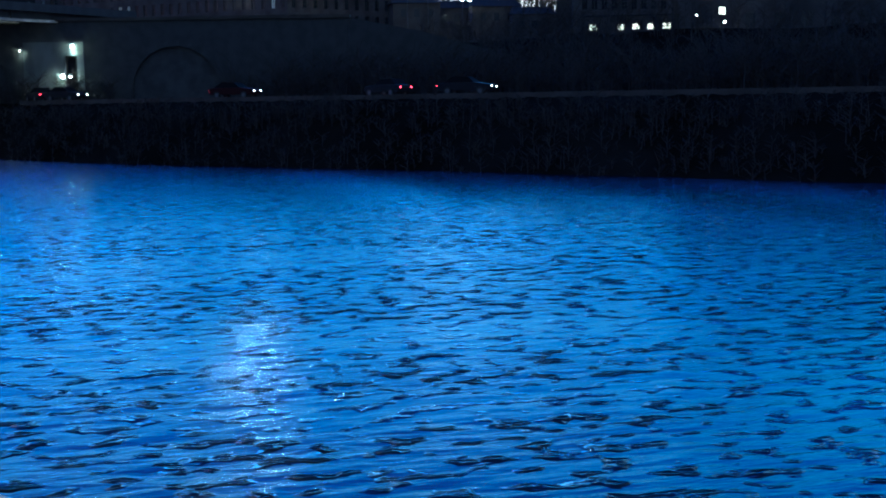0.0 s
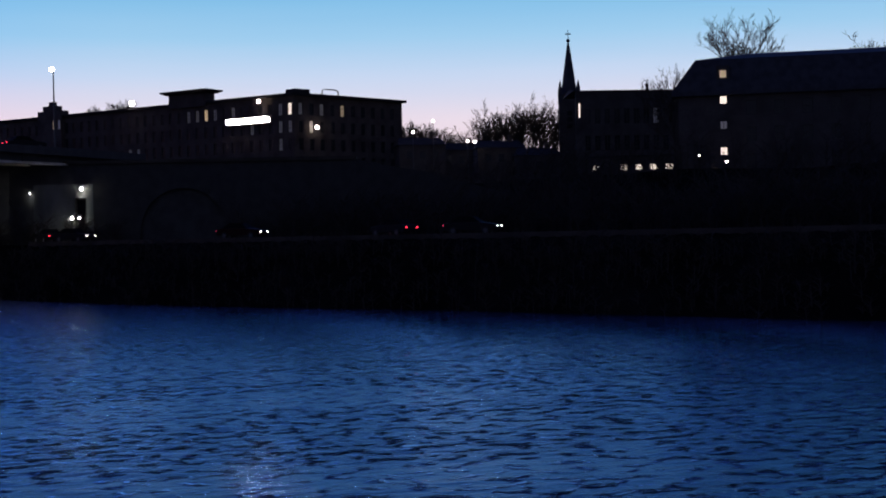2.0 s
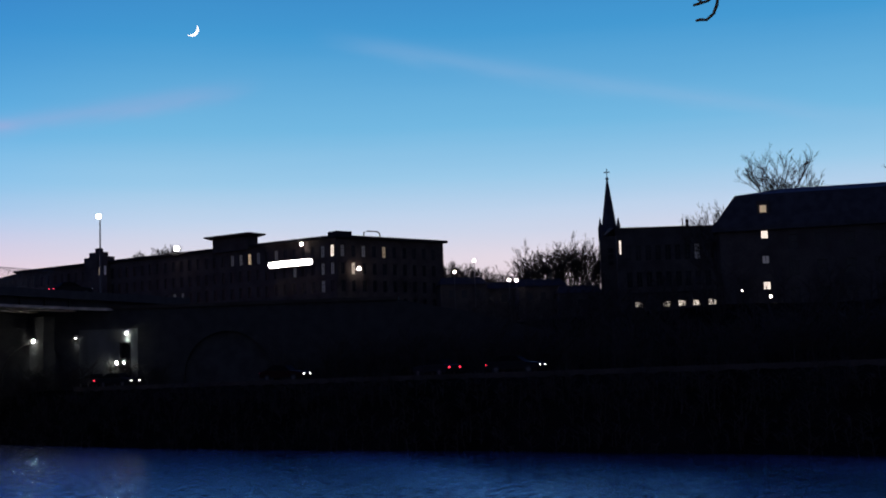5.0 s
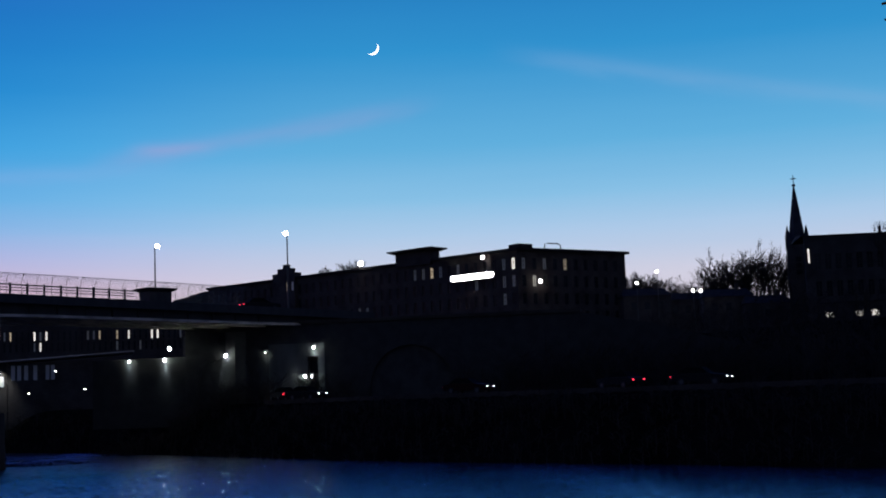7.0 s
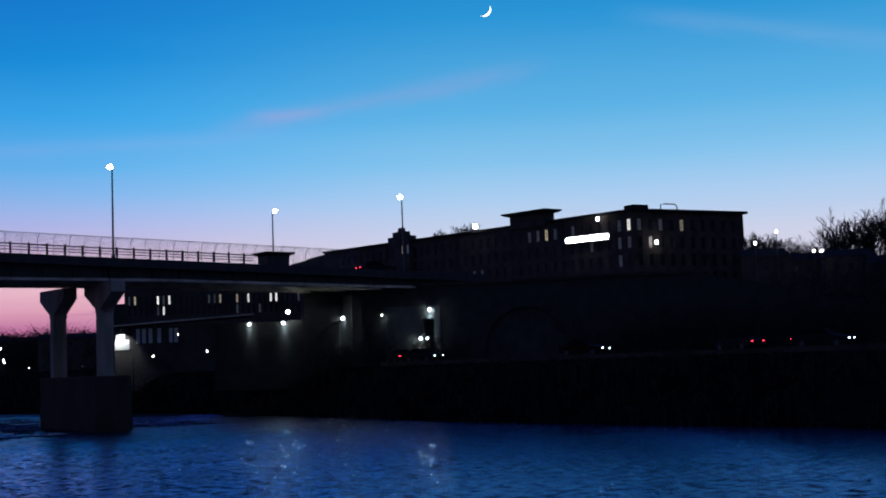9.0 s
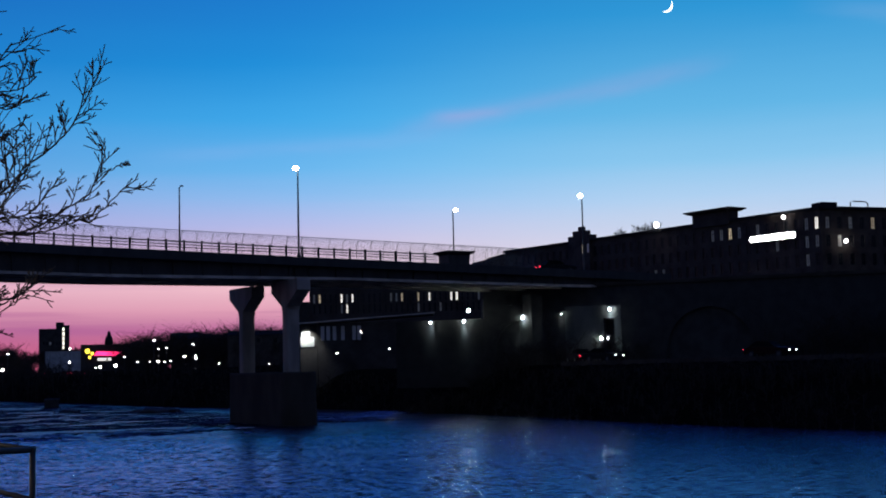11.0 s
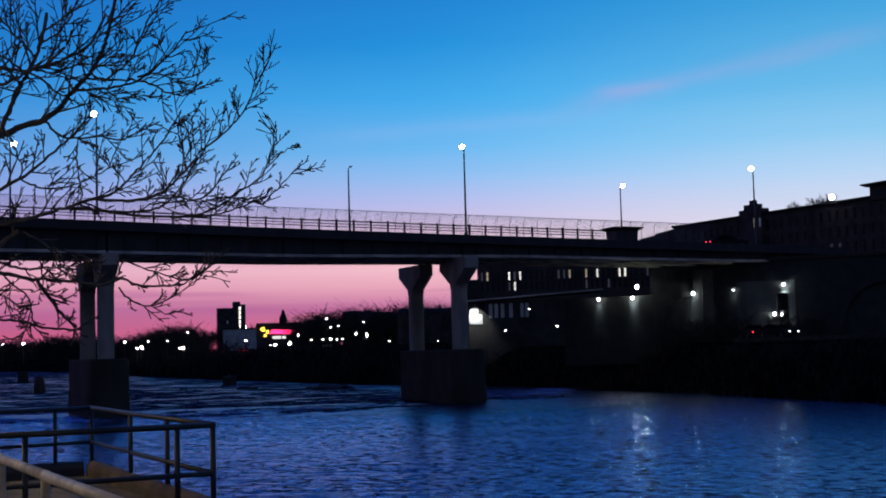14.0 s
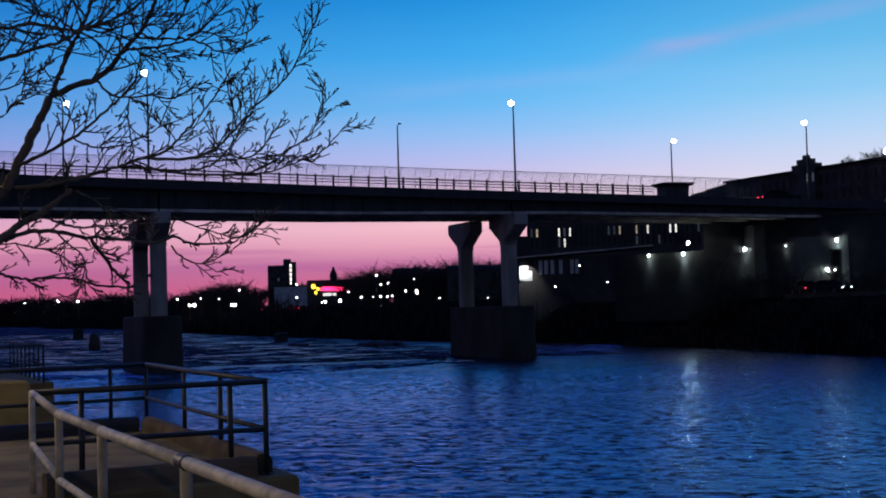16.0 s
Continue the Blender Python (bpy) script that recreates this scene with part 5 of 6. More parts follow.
tagged(part("far_woods", woods, FARBARK), "distant leafless woods on the low hill", "woods", kind="stuff")

scrub = Shape()
for i in range(2600):
    k = rw.randrange(len(full_line) - 1)
    f = rw.random()
    px_, py_ = full_line[k][0] + (full_line[k + 1][0] - full_line[k][0]) * f, full_line[k][1] + (full_line[k + 1][1] - full_line[k][1]) * f
    tx, ty = full_line[k + 1][0] - full_line[k][0], full_line[k + 1][1] - full_line[k][1]
    ln = math.hypot(tx, ty)
    o = rw.choice((rw.uniform(.3, 6), rw.uniform(4, 14 if px_ < -12 else 7.6)))
    x, y = px_ - ty / ln * o, py_ + tx / ln * o
    far_left = max(0, min(1, (-20 - x) / 60))
    hgt = rw.uniform(1.0, 2.6) + far_left * rw.uniform(0, 4.5)
    if o > 6 and x > -50:
        hgt *= .35
    if -120 < x < -60:
        hgt *= .6
    scrub_tree(scrub, x, y, gz(x, y), hgt, rw, 9, .9, .035 + .03 * far_left)
tagged(part("riverside_scrub", scrub, FARBARK), "tangled leafless scrub along the far bank", "scrub", kind="stuff")

thicket = Shape()
for i in range(130):
    q = VA @ Vector((rw.uniform(3, 37), rw.uniform(-4.0, -1.4), 0))
    scrub_tree(thicket, q.x, q.y, gz(q.x, q.y), rw.uniform(1.6, 3.9), rw, 22, .9, .04)
tagged(part("thicket", thicket, FARBARK), "dark leafless thicket at the foot of the viaduct", "scrub", kind="stuff")

# Scrub added to darken the slope and break up the wall's outline.
hillside = Shape()
for i in range(1500):
    k = rw.randrange(len(fine) - 1)
    if fine[k][0] < -14 or fine[k][0] > 62:
        continue
    f = rw.random()
    px_, py_ = fine[k][0] + (fine[k + 1][0] - fine[k][0]) * f, fine[k][1] + (fine[k + 1][1] - fine[k][1]) * f
    tx, ty = fine[k + 1][0] - fine[k][0], fine[k + 1][1] - fine[k][1]
    ln = math.hypot(tx, ty)
    o = rw.uniform(25, 38) if rw.random() < .6 else rw.uniform(38, 75)
    x, y = px_ - ty / ln * o, py_ + tx / ln * o
    v_ = VA.inverted() @ Vector((x, y, 0))
    if -1.0 < v_.y < 3 and 0 < v_.x < 64 or v_.x < 34 and v_.y > -1.0:
        continue
    if v_.x < 36 and v_.y > -5:
        continue
    scrub_tree(hillside, x, y, gz(x, y), rw.uniform(2.0, 6.5), rw, 16, .8, .05)
tagged(part("hillside_scrub", hillside, FARBARK), "leafless trees and scrub added to darken the hillside", "scrub", kind="stuff")

# piles and boulders in the river
pile = thing("river_pile", az_pose(-31.85, 222, 0), "old dark timber pile standing in the river", "pile", "piles in the river")
part("stump", Shape().loft([[(r * math.cos(a) * 1.0, r * math.sin(a), z) for a in [k * math.pi / 5 for k in range(10)]] for r, z in ((.95, -2), (.95, .9), (.8, 2.1), (.45, 2.75), (.15, 2.9))]), TIMBER, pile, smooth_faces=True)
stub = thing("pier_stub", az_pose(-32.5, 330, 0), "square dark stub of an old stone pier in the river", "pier stub", "pier stubs in the river")
part("base", Shape().loft([[(x * e, y * e, z) for x, y in ((-1, -.8), (1, -.8), (1, .8), (-1, .8))] for e, z in ((1.5, -2), (1.45, .3), (1.3, .5))]), STONE, stub)
part("shaft", Shape().loft([[(x * e, y * e, z) for x, y in ((-1, -.9), (-.9, -1), (.9, -1), (1, -.9), (1, .9), (.9, 1), (-.9, 1), (-1, .9))] for e, z in ((1.2, .5), (1.15, 2.3), (1.22, 2.4), (1.05, 2.6))]), STONE, stub, "square stone shaft")
copy_thing(stub, az_pose(-24.1, 235, -.2) @ Matrix.Diagonal((1.0, 1.0, .72, 1)))
for a, d, s in ((-19.9, 190, 1.6), (-19.4, 193, 1.3), (-23.4, 205, 1.0), (-20.6, 196, .8)):
    b = bmesh.new()
    bmesh.ops.create_icosphere(b, subdivisions=2, radius=1)
    for v_ in b.verts:
        v_.co *= 1 + .35 * noise.noise(v_.co * 1.3 + Vector((a, d, 0)))
        v_.co.z *= .5
    me = bpy.data.meshes.new("boulder")
    b.to_mesh(me)
    b.free()
    me.materials.append(STONE)
    o = tagged(new("boulder", me), "wet dark boulder in the river", "boulder", "boulders in the river")
    o.matrix_basis = az_pose(a, d, 0) @ Matrix.Diagonal((s * 1.6, s, s, 1))

# ---- moon ----
# Only the sunlit crescent is shaped; its glow stands in for reflected sunlight.
ml = Shape()
MR = 15.5
moon_rings = []
for k in range(1, 24):
    th = math.pi * k / 24
    ring = []
    for j in range(9):
        ph = -math.pi / 2 + radians(50) * j / 8
        ring.append((MR * math.sin(th) * math.sin(ph) * -1, -MR * math.sin(th) * math.cos(ph), MR * math.cos(th)))
    moon_rings.append(ring)
vs_, fs_ = [p for r_ in moon_rings for p in r_], []
for k in range(len(moon_rings) - 1):
    for j in range(8):
        q = k * 9 + j
        fs_.append((q, q + 1, q + 10, q + 9))
ml.add(vs_, fs_)
moon = tagged(part("moon", ml, MOON), "thin bright crescent moon in the blue sky", "moon")
moon.matrix_basis = pose(125.2, 2997.1, 812.0, 15, 0, -2.5) @ Matrix.Rotation(radians(44), 4, "Y") @ Matrix.Rotation(radians(0), 4, "Z")

# ---- walkway at the camera's feet ----
FLOOR, RAIL = 3.66, 4.67
ND = Vector((5.32, -6.15, 0)).normalized()       # along the walkway edge, towards the camera
P0 = Vector((-7.55, 11.05, 0))                   # where the edge steps out to the platform
CC = Vector((-5.94, 12.83, 0))
AA = CC - ND * 6.36
out = (CC - P0)


def slab(points, z0, z1, name, mat, label, cat, c=.04):
    top = [Vector((p.x, p.y, z1)) for p in points]
    cen = sum(top, Vector()) / len(top)
    inset = [p + (cen - p).normalized() * c for p in top]
    sh = Shape().loft([[(p.x, p.y, z0) for p in points], [(p.x, p.y, z1 - c) for p in points], [tuple(p) for p in inset]])
    return setting(name, sh, mat, label, cat)


inn = Vector((-.757, -.655, 0))
edge0, edge1 = P0 - out.normalized() * 0 + ND * .0, P0 + ND * 24
slab([edge0 + out.normalized() * .18, edge1 + out.normalized() * .18, edge1 + inn * 9, edge0 + inn * 9][::1], -2.5, FLOOR, "walkway", PLATFORM, "concrete riverside walkway with a worn surface", "walkway")
pc = CC + ND * .28 + out.normalized() * .28
pa = AA - ND * .28 + out.normalized() * .28
slab([pc, P0 + ND * .27 + inn * 6, AA - out - ND * .28 + inn * 6, pa][::-1], -2.5, FLOOR + .035, "platform", PLATFORM, "square concrete lookout platform over the river", "platform")
slab([AA - out * .8 - ND * .29, AA - out * .8 - ND * 30, AA - out - ND * 30 + inn * 8, AA - out - ND * .29 + inn * 8][::-1], -2.5, FLOOR - .1, "far_walkway", PLATFORM, "concrete walkway continuing along the bank", "walkway")


def railing(points, mat, post_mat, label, spacing=1.75, r=.03, group="railings on the walkway", base=None, stations=None):
    """Pipe railing through points at the top rail's height: top rail, mid rail, posts with base plates, end knobs."""
    t = thing("railing", pose(0, 0, 0), label, "railing", group)
    b = base if base is not None else FLOOR
    for a, c in zip(points[:-1], points[1:]):
        L = (c - a).length
        n = max(1, round(L / spacing))
        top = part("top_rail", Shape().tube([(*a.xy, RAIL), (*c.xy, RAIL)], r, 12), mat, t, smooth_faces=True)
        part("mid_rail", Shape().tube([(*a.xy, RAIL - .5), (*c.xy, RAIL - .5)], r * .85, 12), mat, t, smooth_faces=True)
        for k in stations or [k / n for k in range(n + 1)]:
            p = a.lerp(c, k)
            po = part("post", Shape().tube([(*p.xy, b), (*p.xy, RAIL - .01)], r * .95, 10), post_mat, t, smooth_faces=True)
            part("base_plate", Shape().box(p.x - .06, p.x + .06, p.y - .06, p.y + .06, b, b + .015), post_mat, po)
        part("elbow", Shape().ball((*c.xy, RAIL), r * 1.12, 12, 8), mat, top, smooth_faces=True)
    return t


GR = [Vector(p) for p in ((-7.72, 11.28, 0), (-5.79, 8.80, 0), (-4.60, 7.47, 0), (-3.16, 5.89, 0), (-1.69, 4.27, 0), (1.15, .80, 0))]
railing(GR, GALV, GALV, "galvanised pipe railing along the walkway edge", 9.0, .034)
sd = (GR[3] - GR[2]).normalized()
clamp = tagged(part("pipe_clamp", Shape().tube([(*(GR[3] - sd * .1).xy, RAIL), (*(GR[3] + sd * .03).xy, RAIL)], .040, 14), RAILDARK), "dark joint sleeve on the galvanised pipe rail", "pipe sleeve")
railing([GR[0], CC], RAILDARK, RAILDARK, "dark painted pipe railing round the platform", r=.032, base=FLOOR + .035, stations=(.2, .84, 1.0))
railing([CC, AA], RAILDARK, RAILDARK, "dark painted pipe railing on the river side", r=.032, base=FLOOR + .035, stations=(.3, .6, 1.0))
railing([AA, AA - out * 1.4], RAILDARK, RAILDARK, "dark painted pipe railing round the platform", r=.032, base=FLOOR + .035, stations=(.16, .75, 1.0))
F1 = Vector((-20.7, 30.8, 0))
railing([F1 - out * 1.0, F1, F1 - ND * 8.5], RAILDARK, RAILDARK, "dark pipe railing of a second platform", 1.1, .03, base=FLOOR)
slab([F1 + ND * .2 + out * .1, F1 - out * 1.6 + ND * .2, F1 - out * 1.6 - ND * 8, F1 + out * .1 - ND * 8][::-1], -2.5, FLOOR + .03, "far_platform", PLATFORM, "second concrete lookout platform upstream", "platform")
# dark upstand kerb along the platform's outer edges


def upstand(a, b, label, mat):
    d = (b - a).normalized()
    n = Vector((-d.y, d.x, 0))
    prof = [(.10, .03), (.10, .15), (.08, .21), (.04, .245), (-.04, .245), (-.08, .21), (-.10, .15), (-.10, .03)]
    count = max(2, int((b - a).length / .5))
    rings = []
    for k in range(count + 1):
        p = a.lerp(b, k / count)
        rings.append([(p.x + n.x * (o + .012 * noise.noise(p * 1.7 + Vector((o * 9, z * 9, 0)))), p.y + n.y * o, FLOOR + z + .012 * noise.noise(p * 2.3 + Vector((z * 5, 0, o * 7)))) for o, z in prof])
    sh = Shape().loft(rings)
    return tagged(part("edge_kerb", sh, mat), label, "kerb", "kerbs of the platform")


upstand(CC - ND * .12, AA + ND * .1, "brown stained upstand kerb along the platform edge", KERB)
upstand(AA - out * .06, AA - out * .98, "dark upstand kerb along the platform end", STEEL)
upstand(P0 + out * .04, CC - out * .06, "worn concrete upstand kerb along the platform front", KERB)
# parapet block by the platform
blk = Shape().cbox(0, 3.2, 0, .9, 0, .78, .05)
o = tagged(part("parapet_block", blk, PLATFORM), "low yellowish concrete parapet block on the walkway", "parapet")
o.matrix_basis = pose(-15.75, 17.45, FLOOR - .1, 0, 0, math.degrees(math.atan2(out.y, out.x)))

# path lamps out of view, inferred from the warm light on the walkway
pathl = thing("path_lamp", pose(-5.6, -1.8, FLOOR), "walkway lamp post with a warm lantern, lit", "lamp post")
part("pole", Shape().tube([(0, 0, 0), (0, 0, .5), (0, 0, .52), (0, 0, 4.6)], [.09, .09, .055, .045], 10), POLE, pathl)
part("lantern", Shape().loft([oct_(.1, 4.6), oct_(.19, 4.7), oct_(.24, 5.1), oct_(.05, 5.35)]), LIT_PALE, pathl, "warm glowing lantern")
copy_thing(pathl, pose(-15.8, 12.6, FLOOR - .1))
for n_, m_, e_ in (("path_lamp_light", pose(-5.6, -1.8, FLOOR + 5.75), 430.0), ("path_lamp_light", pose(-15.8, 12.6, FLOOR + 5.65), 900.0)):
    PL = bpy.data.lights.new(n_, "POINT")
    PL.energy, PL.color, PL.shadow_soft_size = e_, (1.0, .74, .34), .12
    new(n_, PL).matrix_basis = m_

# ---- bare tree on the bank, its limbs over the platform ----
TC = Vector((-7.21, 12.0, 0))
TR = Vector((math.cos(radians(-31)), -math.sin(radians(-31)), 0))
TN = Vector((math.sin(radians(-31)), math.cos(radians(-31)), 0))
bank_tree = thing("bare_tree", pose(0, 0, 0), "leafless tree with crooked limbs and fine twigs, over the railings", "tree")
rt = random.Random(17)


def tree_at(u, z, dep=0.0):
    p = TC + TR * u + TN * dep
    return Vector((p.x, p.y, z))


def twig(sh, p, d, length, r, level):
    """A crooked twig that bends upwards, with alternate spurs, into one Shape."""
    n = 5 if level == 0 else 3
    pts, rad = [p], [r]
    side = Vector((rt.gauss(0, 1), rt.gauss(0, 1), rt.gauss(0, 1)))
    side = (side - d * side.dot(d)).normalized()
    flip = rt.choice((-1, 1))
    for k in range(n):
        d = (d + side * flip * rt.uniform(.02, .15) + Vector((0, 0, rt.uniform(-.03, .09)))).normalized()
        flip = -flip if rt.random() < .7 else flip
        p = p + d * length / n * rt.uniform(.8, 1.2)
        pts.append(p)
        rad.append(max(.0056, r * (1 - .55 * (k + 1) / n)))
        if level < 2 and k < n - 1 and rt.random() < (.9 if level == 0 else .45):
            o = (TR * rt.gauss(0, .8) + Vector((0, 0, rt.gauss(.1, .8))) + TN * rt.gauss(0, .5))
            o = (o - d * o.dot(d)).normalized()
            twig(sh, p, (d * .8 + o * rt.uniform(.45, .75)).normalized(), length * rt.uniform(.25, .55) * (1 - .1 * k), max(.0062, r * .66), level + 1)
    sh.tube(pts, rad, 5 if level == 0 else 4, cap=False)


def limb(pts, r0, r1, dep0, dep1, twigs, tl):
    """A limb through its bends, thinning from r0 to r1, with side twigs towards its tip."""
    n = len(pts)
    base = [tree_at(u, z, dep0 + (dep1 - dep0) * i / (n - 1)) for i, (u, z) in enumerate(pts)]
    fine_pts = []
    for i in range(n - 1):
        p0, p1, p2, p3 = base[max(i - 1, 0)], base[i], base[i + 1], base[min(i + 2, n - 1)]
        for k in range(5):
            t = k / 5
            fine_pts.append(.5 * ((2 * p1) + (p2 - p0) * t + (2 * p0 - 5 * p1 + 4 * p2 - p3) * t * t + (3 * p1 - p0 - 3 * p2 + p3) * t ** 3) + Vector((rt.gauss(0, .006), rt.gauss(0, .006), rt.gauss(0, .006))))
    fine_pts.append(base[-1])
    m = len(fine_pts)
    rad = [(r0 + (r1 - r0) * i / (m - 1)) * rt.uniform(.9, 1.12) for i in range(m)]
    o = part("limb", Shape().tube(fine_pts, rad, 9), BARK, bank_tree, smooth_faces=True)
    sh = Shape()
    twigs = round(twigs * 1.4)
    for k in range(twigs):
        i = min(m - 2, max(1, int(m * (.16 + .84 * (k + rt.random()) / twigs))))
        d = (fine_pts[i + 1] - fine_pts[i]).normalized()
        side = TR * rt.gauss(0, 1) + Vector((0, 0, rt.gauss(.25, 1))) + TN * rt.gauss(0, .6)
        side = (side - d * side.dot(d)).normalized()
        twig(sh, fine_pts[i], (d * .8 + side * .62).normalized(), tl * rt.uniform(.5, 1.15), max(.0078, min(.012, rad[i] * .62)), 0)
    if sh.v:
        tagged(part("twig_spray", sh, BARK, o), kind="stuff")


part("trunk", Shape().tube([tree_at(-2.75, 3.0), tree_at(-2.65, 3.9), tree_at(-2.4, 4.8), tree_at(-1.95, 5.6), tree_at(-1.62, 6.05), tree_at(-1.36, 6.33)], [.25, .17, .14, .115, .085, .062], 12), BARK, bank_tree, smooth_faces=True)
part("bough", Shape().tube([tree_at(-1.95, 5.6), tree_at(-1.98, 6.3), tree_at(-1.9, 7.2), tree_at(-1.82, 8.0), tree_at(-1.8, 8.6)], [.09, .075, .06, .045, .03], 10), BARK, bank_tree, smooth_faces=True)
part("bough", Shape().tube([tree_at(-2.3, 5.0), tree_at(-2.0, 5.45), tree_at(-1.84, 5.85)], [.09, .07, .04], 10), BARK, bank_tree, smooth_faces=True)
limb([(-1.36, 6.33), (-1.11, 6.61), (-0.98, 6.89), (-0.83, 7.18), (-0.71, 7.45), (-0.6, 7.68)], 0.0597, 0.0388, 0, 0.1, 1, 0.4)
limb([(-0.6, 7.68), (-0.5, 7.94), (-0.41, 8.18), (-0.32, 8.36), (-0.24, 8.54), (-0.18, 8.72), (-0.13, 9.03)], 0.0269, 0.0179, 0.1, 0.3, 5, 0.7)
limb([(-0.59, 7.68), (-0.37, 7.79), (-0.16, 7.87), (0.01, 8.02), (0.13, 8.19), (0.24, 8.31), (0.35, 8.46), (0.43, 8.65), (0.51, 8.88), (0.59, 9.26)], 0.0358, 0.0179, 0.1, 0.4, 6, 0.7)
limb([(0.14, 8.19), (0.39, 8.23), (0.67, 8.29), (0.89, 8.41), (1.07, 8.58), (1.22, 8.76), (1.35, 8.97)], 0.0149, 0.0078, 0.2, 0.6, 8, 0.55)
limb([(0.27, 8.34), (0.49, 8.33), (0.79, 8.32), (0.99, 8.26), (1.12, 8.18), (1.3, 8.17), (1.46, 8.26)], 0.0134, 0.0066, 0.3, 0.1, 8, 0.4)
limb([(0.8, 8.4), (1.01, 8.44), (1.21, 8.4), (1.43, 8.45), (1.59, 8.6)], 0.0104, 0.0060, 0.4, 0.5, 7, 0.4)
limb([(0.46, 8.32), (0.63, 8.45), (0.75, 8.57), (0.81, 8.73), (0.91, 8.96)], 0.0119, 0.0072, 0.3, -0.1, 8, 0.5)
limb([(0.46, 8.25), (0.57, 8.14), (0.71, 8.14), (0.87, 8.17)], 0.0095, 0.0054, 0.3, 0.2, 5, 0.3)
limb([(0.23, 8.22), (0.36, 8.18), (0.6, 8.14)], 0.0090, 0.0054, 0.2, 0.5, 4, 0.3)
limb([(-1.78, 8.15), (-1.37, 8.26), (-1, 8.31), (-0.76, 8.37), (-0.56, 8.35), (-0.36, 8.33), (-0.18, 8.39), (0.01, 8.47), (0.25, 8.61), (0.37, 8.78), (0.47, 9.02)], 0.0209, 0.0119, -0.3, 0.2, 9, 0.6)
limb([(-1.82, 7.79), (-1.34, 7.95), (-1.01, 8.03), (-0.81, 8.1), (-0.59, 8.15), (-0.43, 8.21), (-0.3, 8.28), (-0.13, 8.35), (0.05, 8.52), (0.13, 8.69)], 0.0224, 0.0101, 0.0, -0.4, 8, 0.6)
limb([(-0.36, 8.3), (-0.52, 8.41), (-0.67, 8.41), (-0.83, 8.49), (-0.97, 8.52)], 0.0119, 0.0072, -0.2, -0.5, 9, 0.5)
limb([(-0.31, 8.36), (-0.13, 8.25), (-0.04, 8.16), (0.09, 8.13)], 0.0119, 0.0090, 0.1, 0.2, 5, 0.35)
limb([(-0.26, 8.38), (-0.04, 8.33), (0.18, 8.41), (0.39, 8.38), (0.58, 8.49)], 0.0119, 0.0066, 0.1, -0.3, 8, 0.45)
limb([(-0.24, 8.53), (-0.36, 8.65), (-0.48, 8.75), (-0.61, 8.88)], 0.0134, 0.0090, 0.2, -0.2, 8, 0.5)
limb([(-0.18, 8.69), (-0.01, 8.83), (0.14, 9.09)], 0.0119, 0.0090, 0.2, 0.5, 5, 0.5)
limb([(-0.56, 8.33), (-0.67, 8.18), (-0.83, 8.13), (-0.96, 8.16)], 0.0090, 0.0060, -0.2, -0.4, 6, 0.4)
limb([(-1.77, 7.51), (-0.99, 7.66), (-0.83, 7.74), (-0.69, 7.81), (-0.62, 7.83)], 0.0090, 0.0060, -0.4, -0.6, 6, 0.35)
limb([(-1.77, 7.14), (-1.1, 7.36), (-0.96, 7.49), (-0.84, 7.62), (-0.73, 7.67)], 0.0095, 0.0060, -0.4, -0.5, 6, 0.35)
limb([(-0.93, 6.95), (-0.7, 7.07), (-0.4, 7.25), (-0.2, 7.42), (-0, 7.61), (0.18, 7.78), (0.33, 7.95)], 0.0209, 0.0078, 0.0, 0.4, 7, 0.45)
limb([(-0.15, 7.86), (-0.06, 7.76), (0.04, 7.71), (0.19, 7.71), (0.39, 7.74), (0.63, 7.73), (0.79, 7.81), (0.95, 7.93)], 0.0134, 0.0066, 0.1, 0.6, 9, 0.35)
limb([(-0.39, 7.25), (-0.26, 7.18), (-0.05, 7.16), (0.18, 7.22), (0.38, 7.33), (0.51, 7.41)], 0.0107, 0.0066, 0.1, 0.4, 7, 0.4)
limb([(-0.39, 7.25), (-0.37, 7.35), (-0.41, 7.44), (-0.44, 7.55)], 0.0090, 0.0054, 0.1, -0.2, 4, 0.3)
limb([(-1.83, 6.65), (-1.25, 6.72), (-0.71, 6.75), (-0.43, 6.81), (-0.15, 6.89), (0.08, 6.97), (0.31, 7.06), (0.53, 7.12), (0.67, 7.25), (0.82, 7.42), (0.97, 7.59), (1.14, 7.83), (1.27, 8.07)], 0.0239, 0.0072, 0.0, 0.5, 14, 0.42)
limb([(0.31, 7.06), (0.57, 7.04), (0.84, 7.06), (1.04, 7.15), (1.18, 7.27), (1.32, 7.41), (1.49, 7.62), (1.71, 7.81), (1.91, 8.01), (2.05, 8.25), (2.16, 8.47), (2.27, 8.69)], 0.0179, 0.0060, 0.2, 0.7, 20, 0.4)
limb([(0.57, 6.92), (0.91, 6.95), (1.07, 7.03), (1.19, 7.15), (1.32, 7.33), (1.43, 7.53), (1.57, 7.71)], 0.0134, 0.0078, 0.3, 0.8, 8, 0.45)
limb([(0.08, 6.98), (0.43, 6.95), (0.85, 6.9), (1.27, 6.9), (1.52, 6.95), (1.71, 7.04), (1.91, 7.19), (2.11, 7.33), (2.25, 7.54), (2.34, 7.77), (2.36, 7.98)], 0.0164, 0.0060, 0.3, 0.8, 14, 0.36)
limb([(1.28, 6.91), (1.6, 6.93), (1.83, 7), (2.08, 7.09), (2.32, 7.21), (2.49, 7.4), (2.64, 7.51)], 0.0119, 0.0054, 0.6, 0.9, 8, 0.3)
limb([(2.28, 7.58), (2.44, 7.68), (2.56, 7.77)], 0.0072, 0.0048, 0.8, 0.9, 2, 0.2)
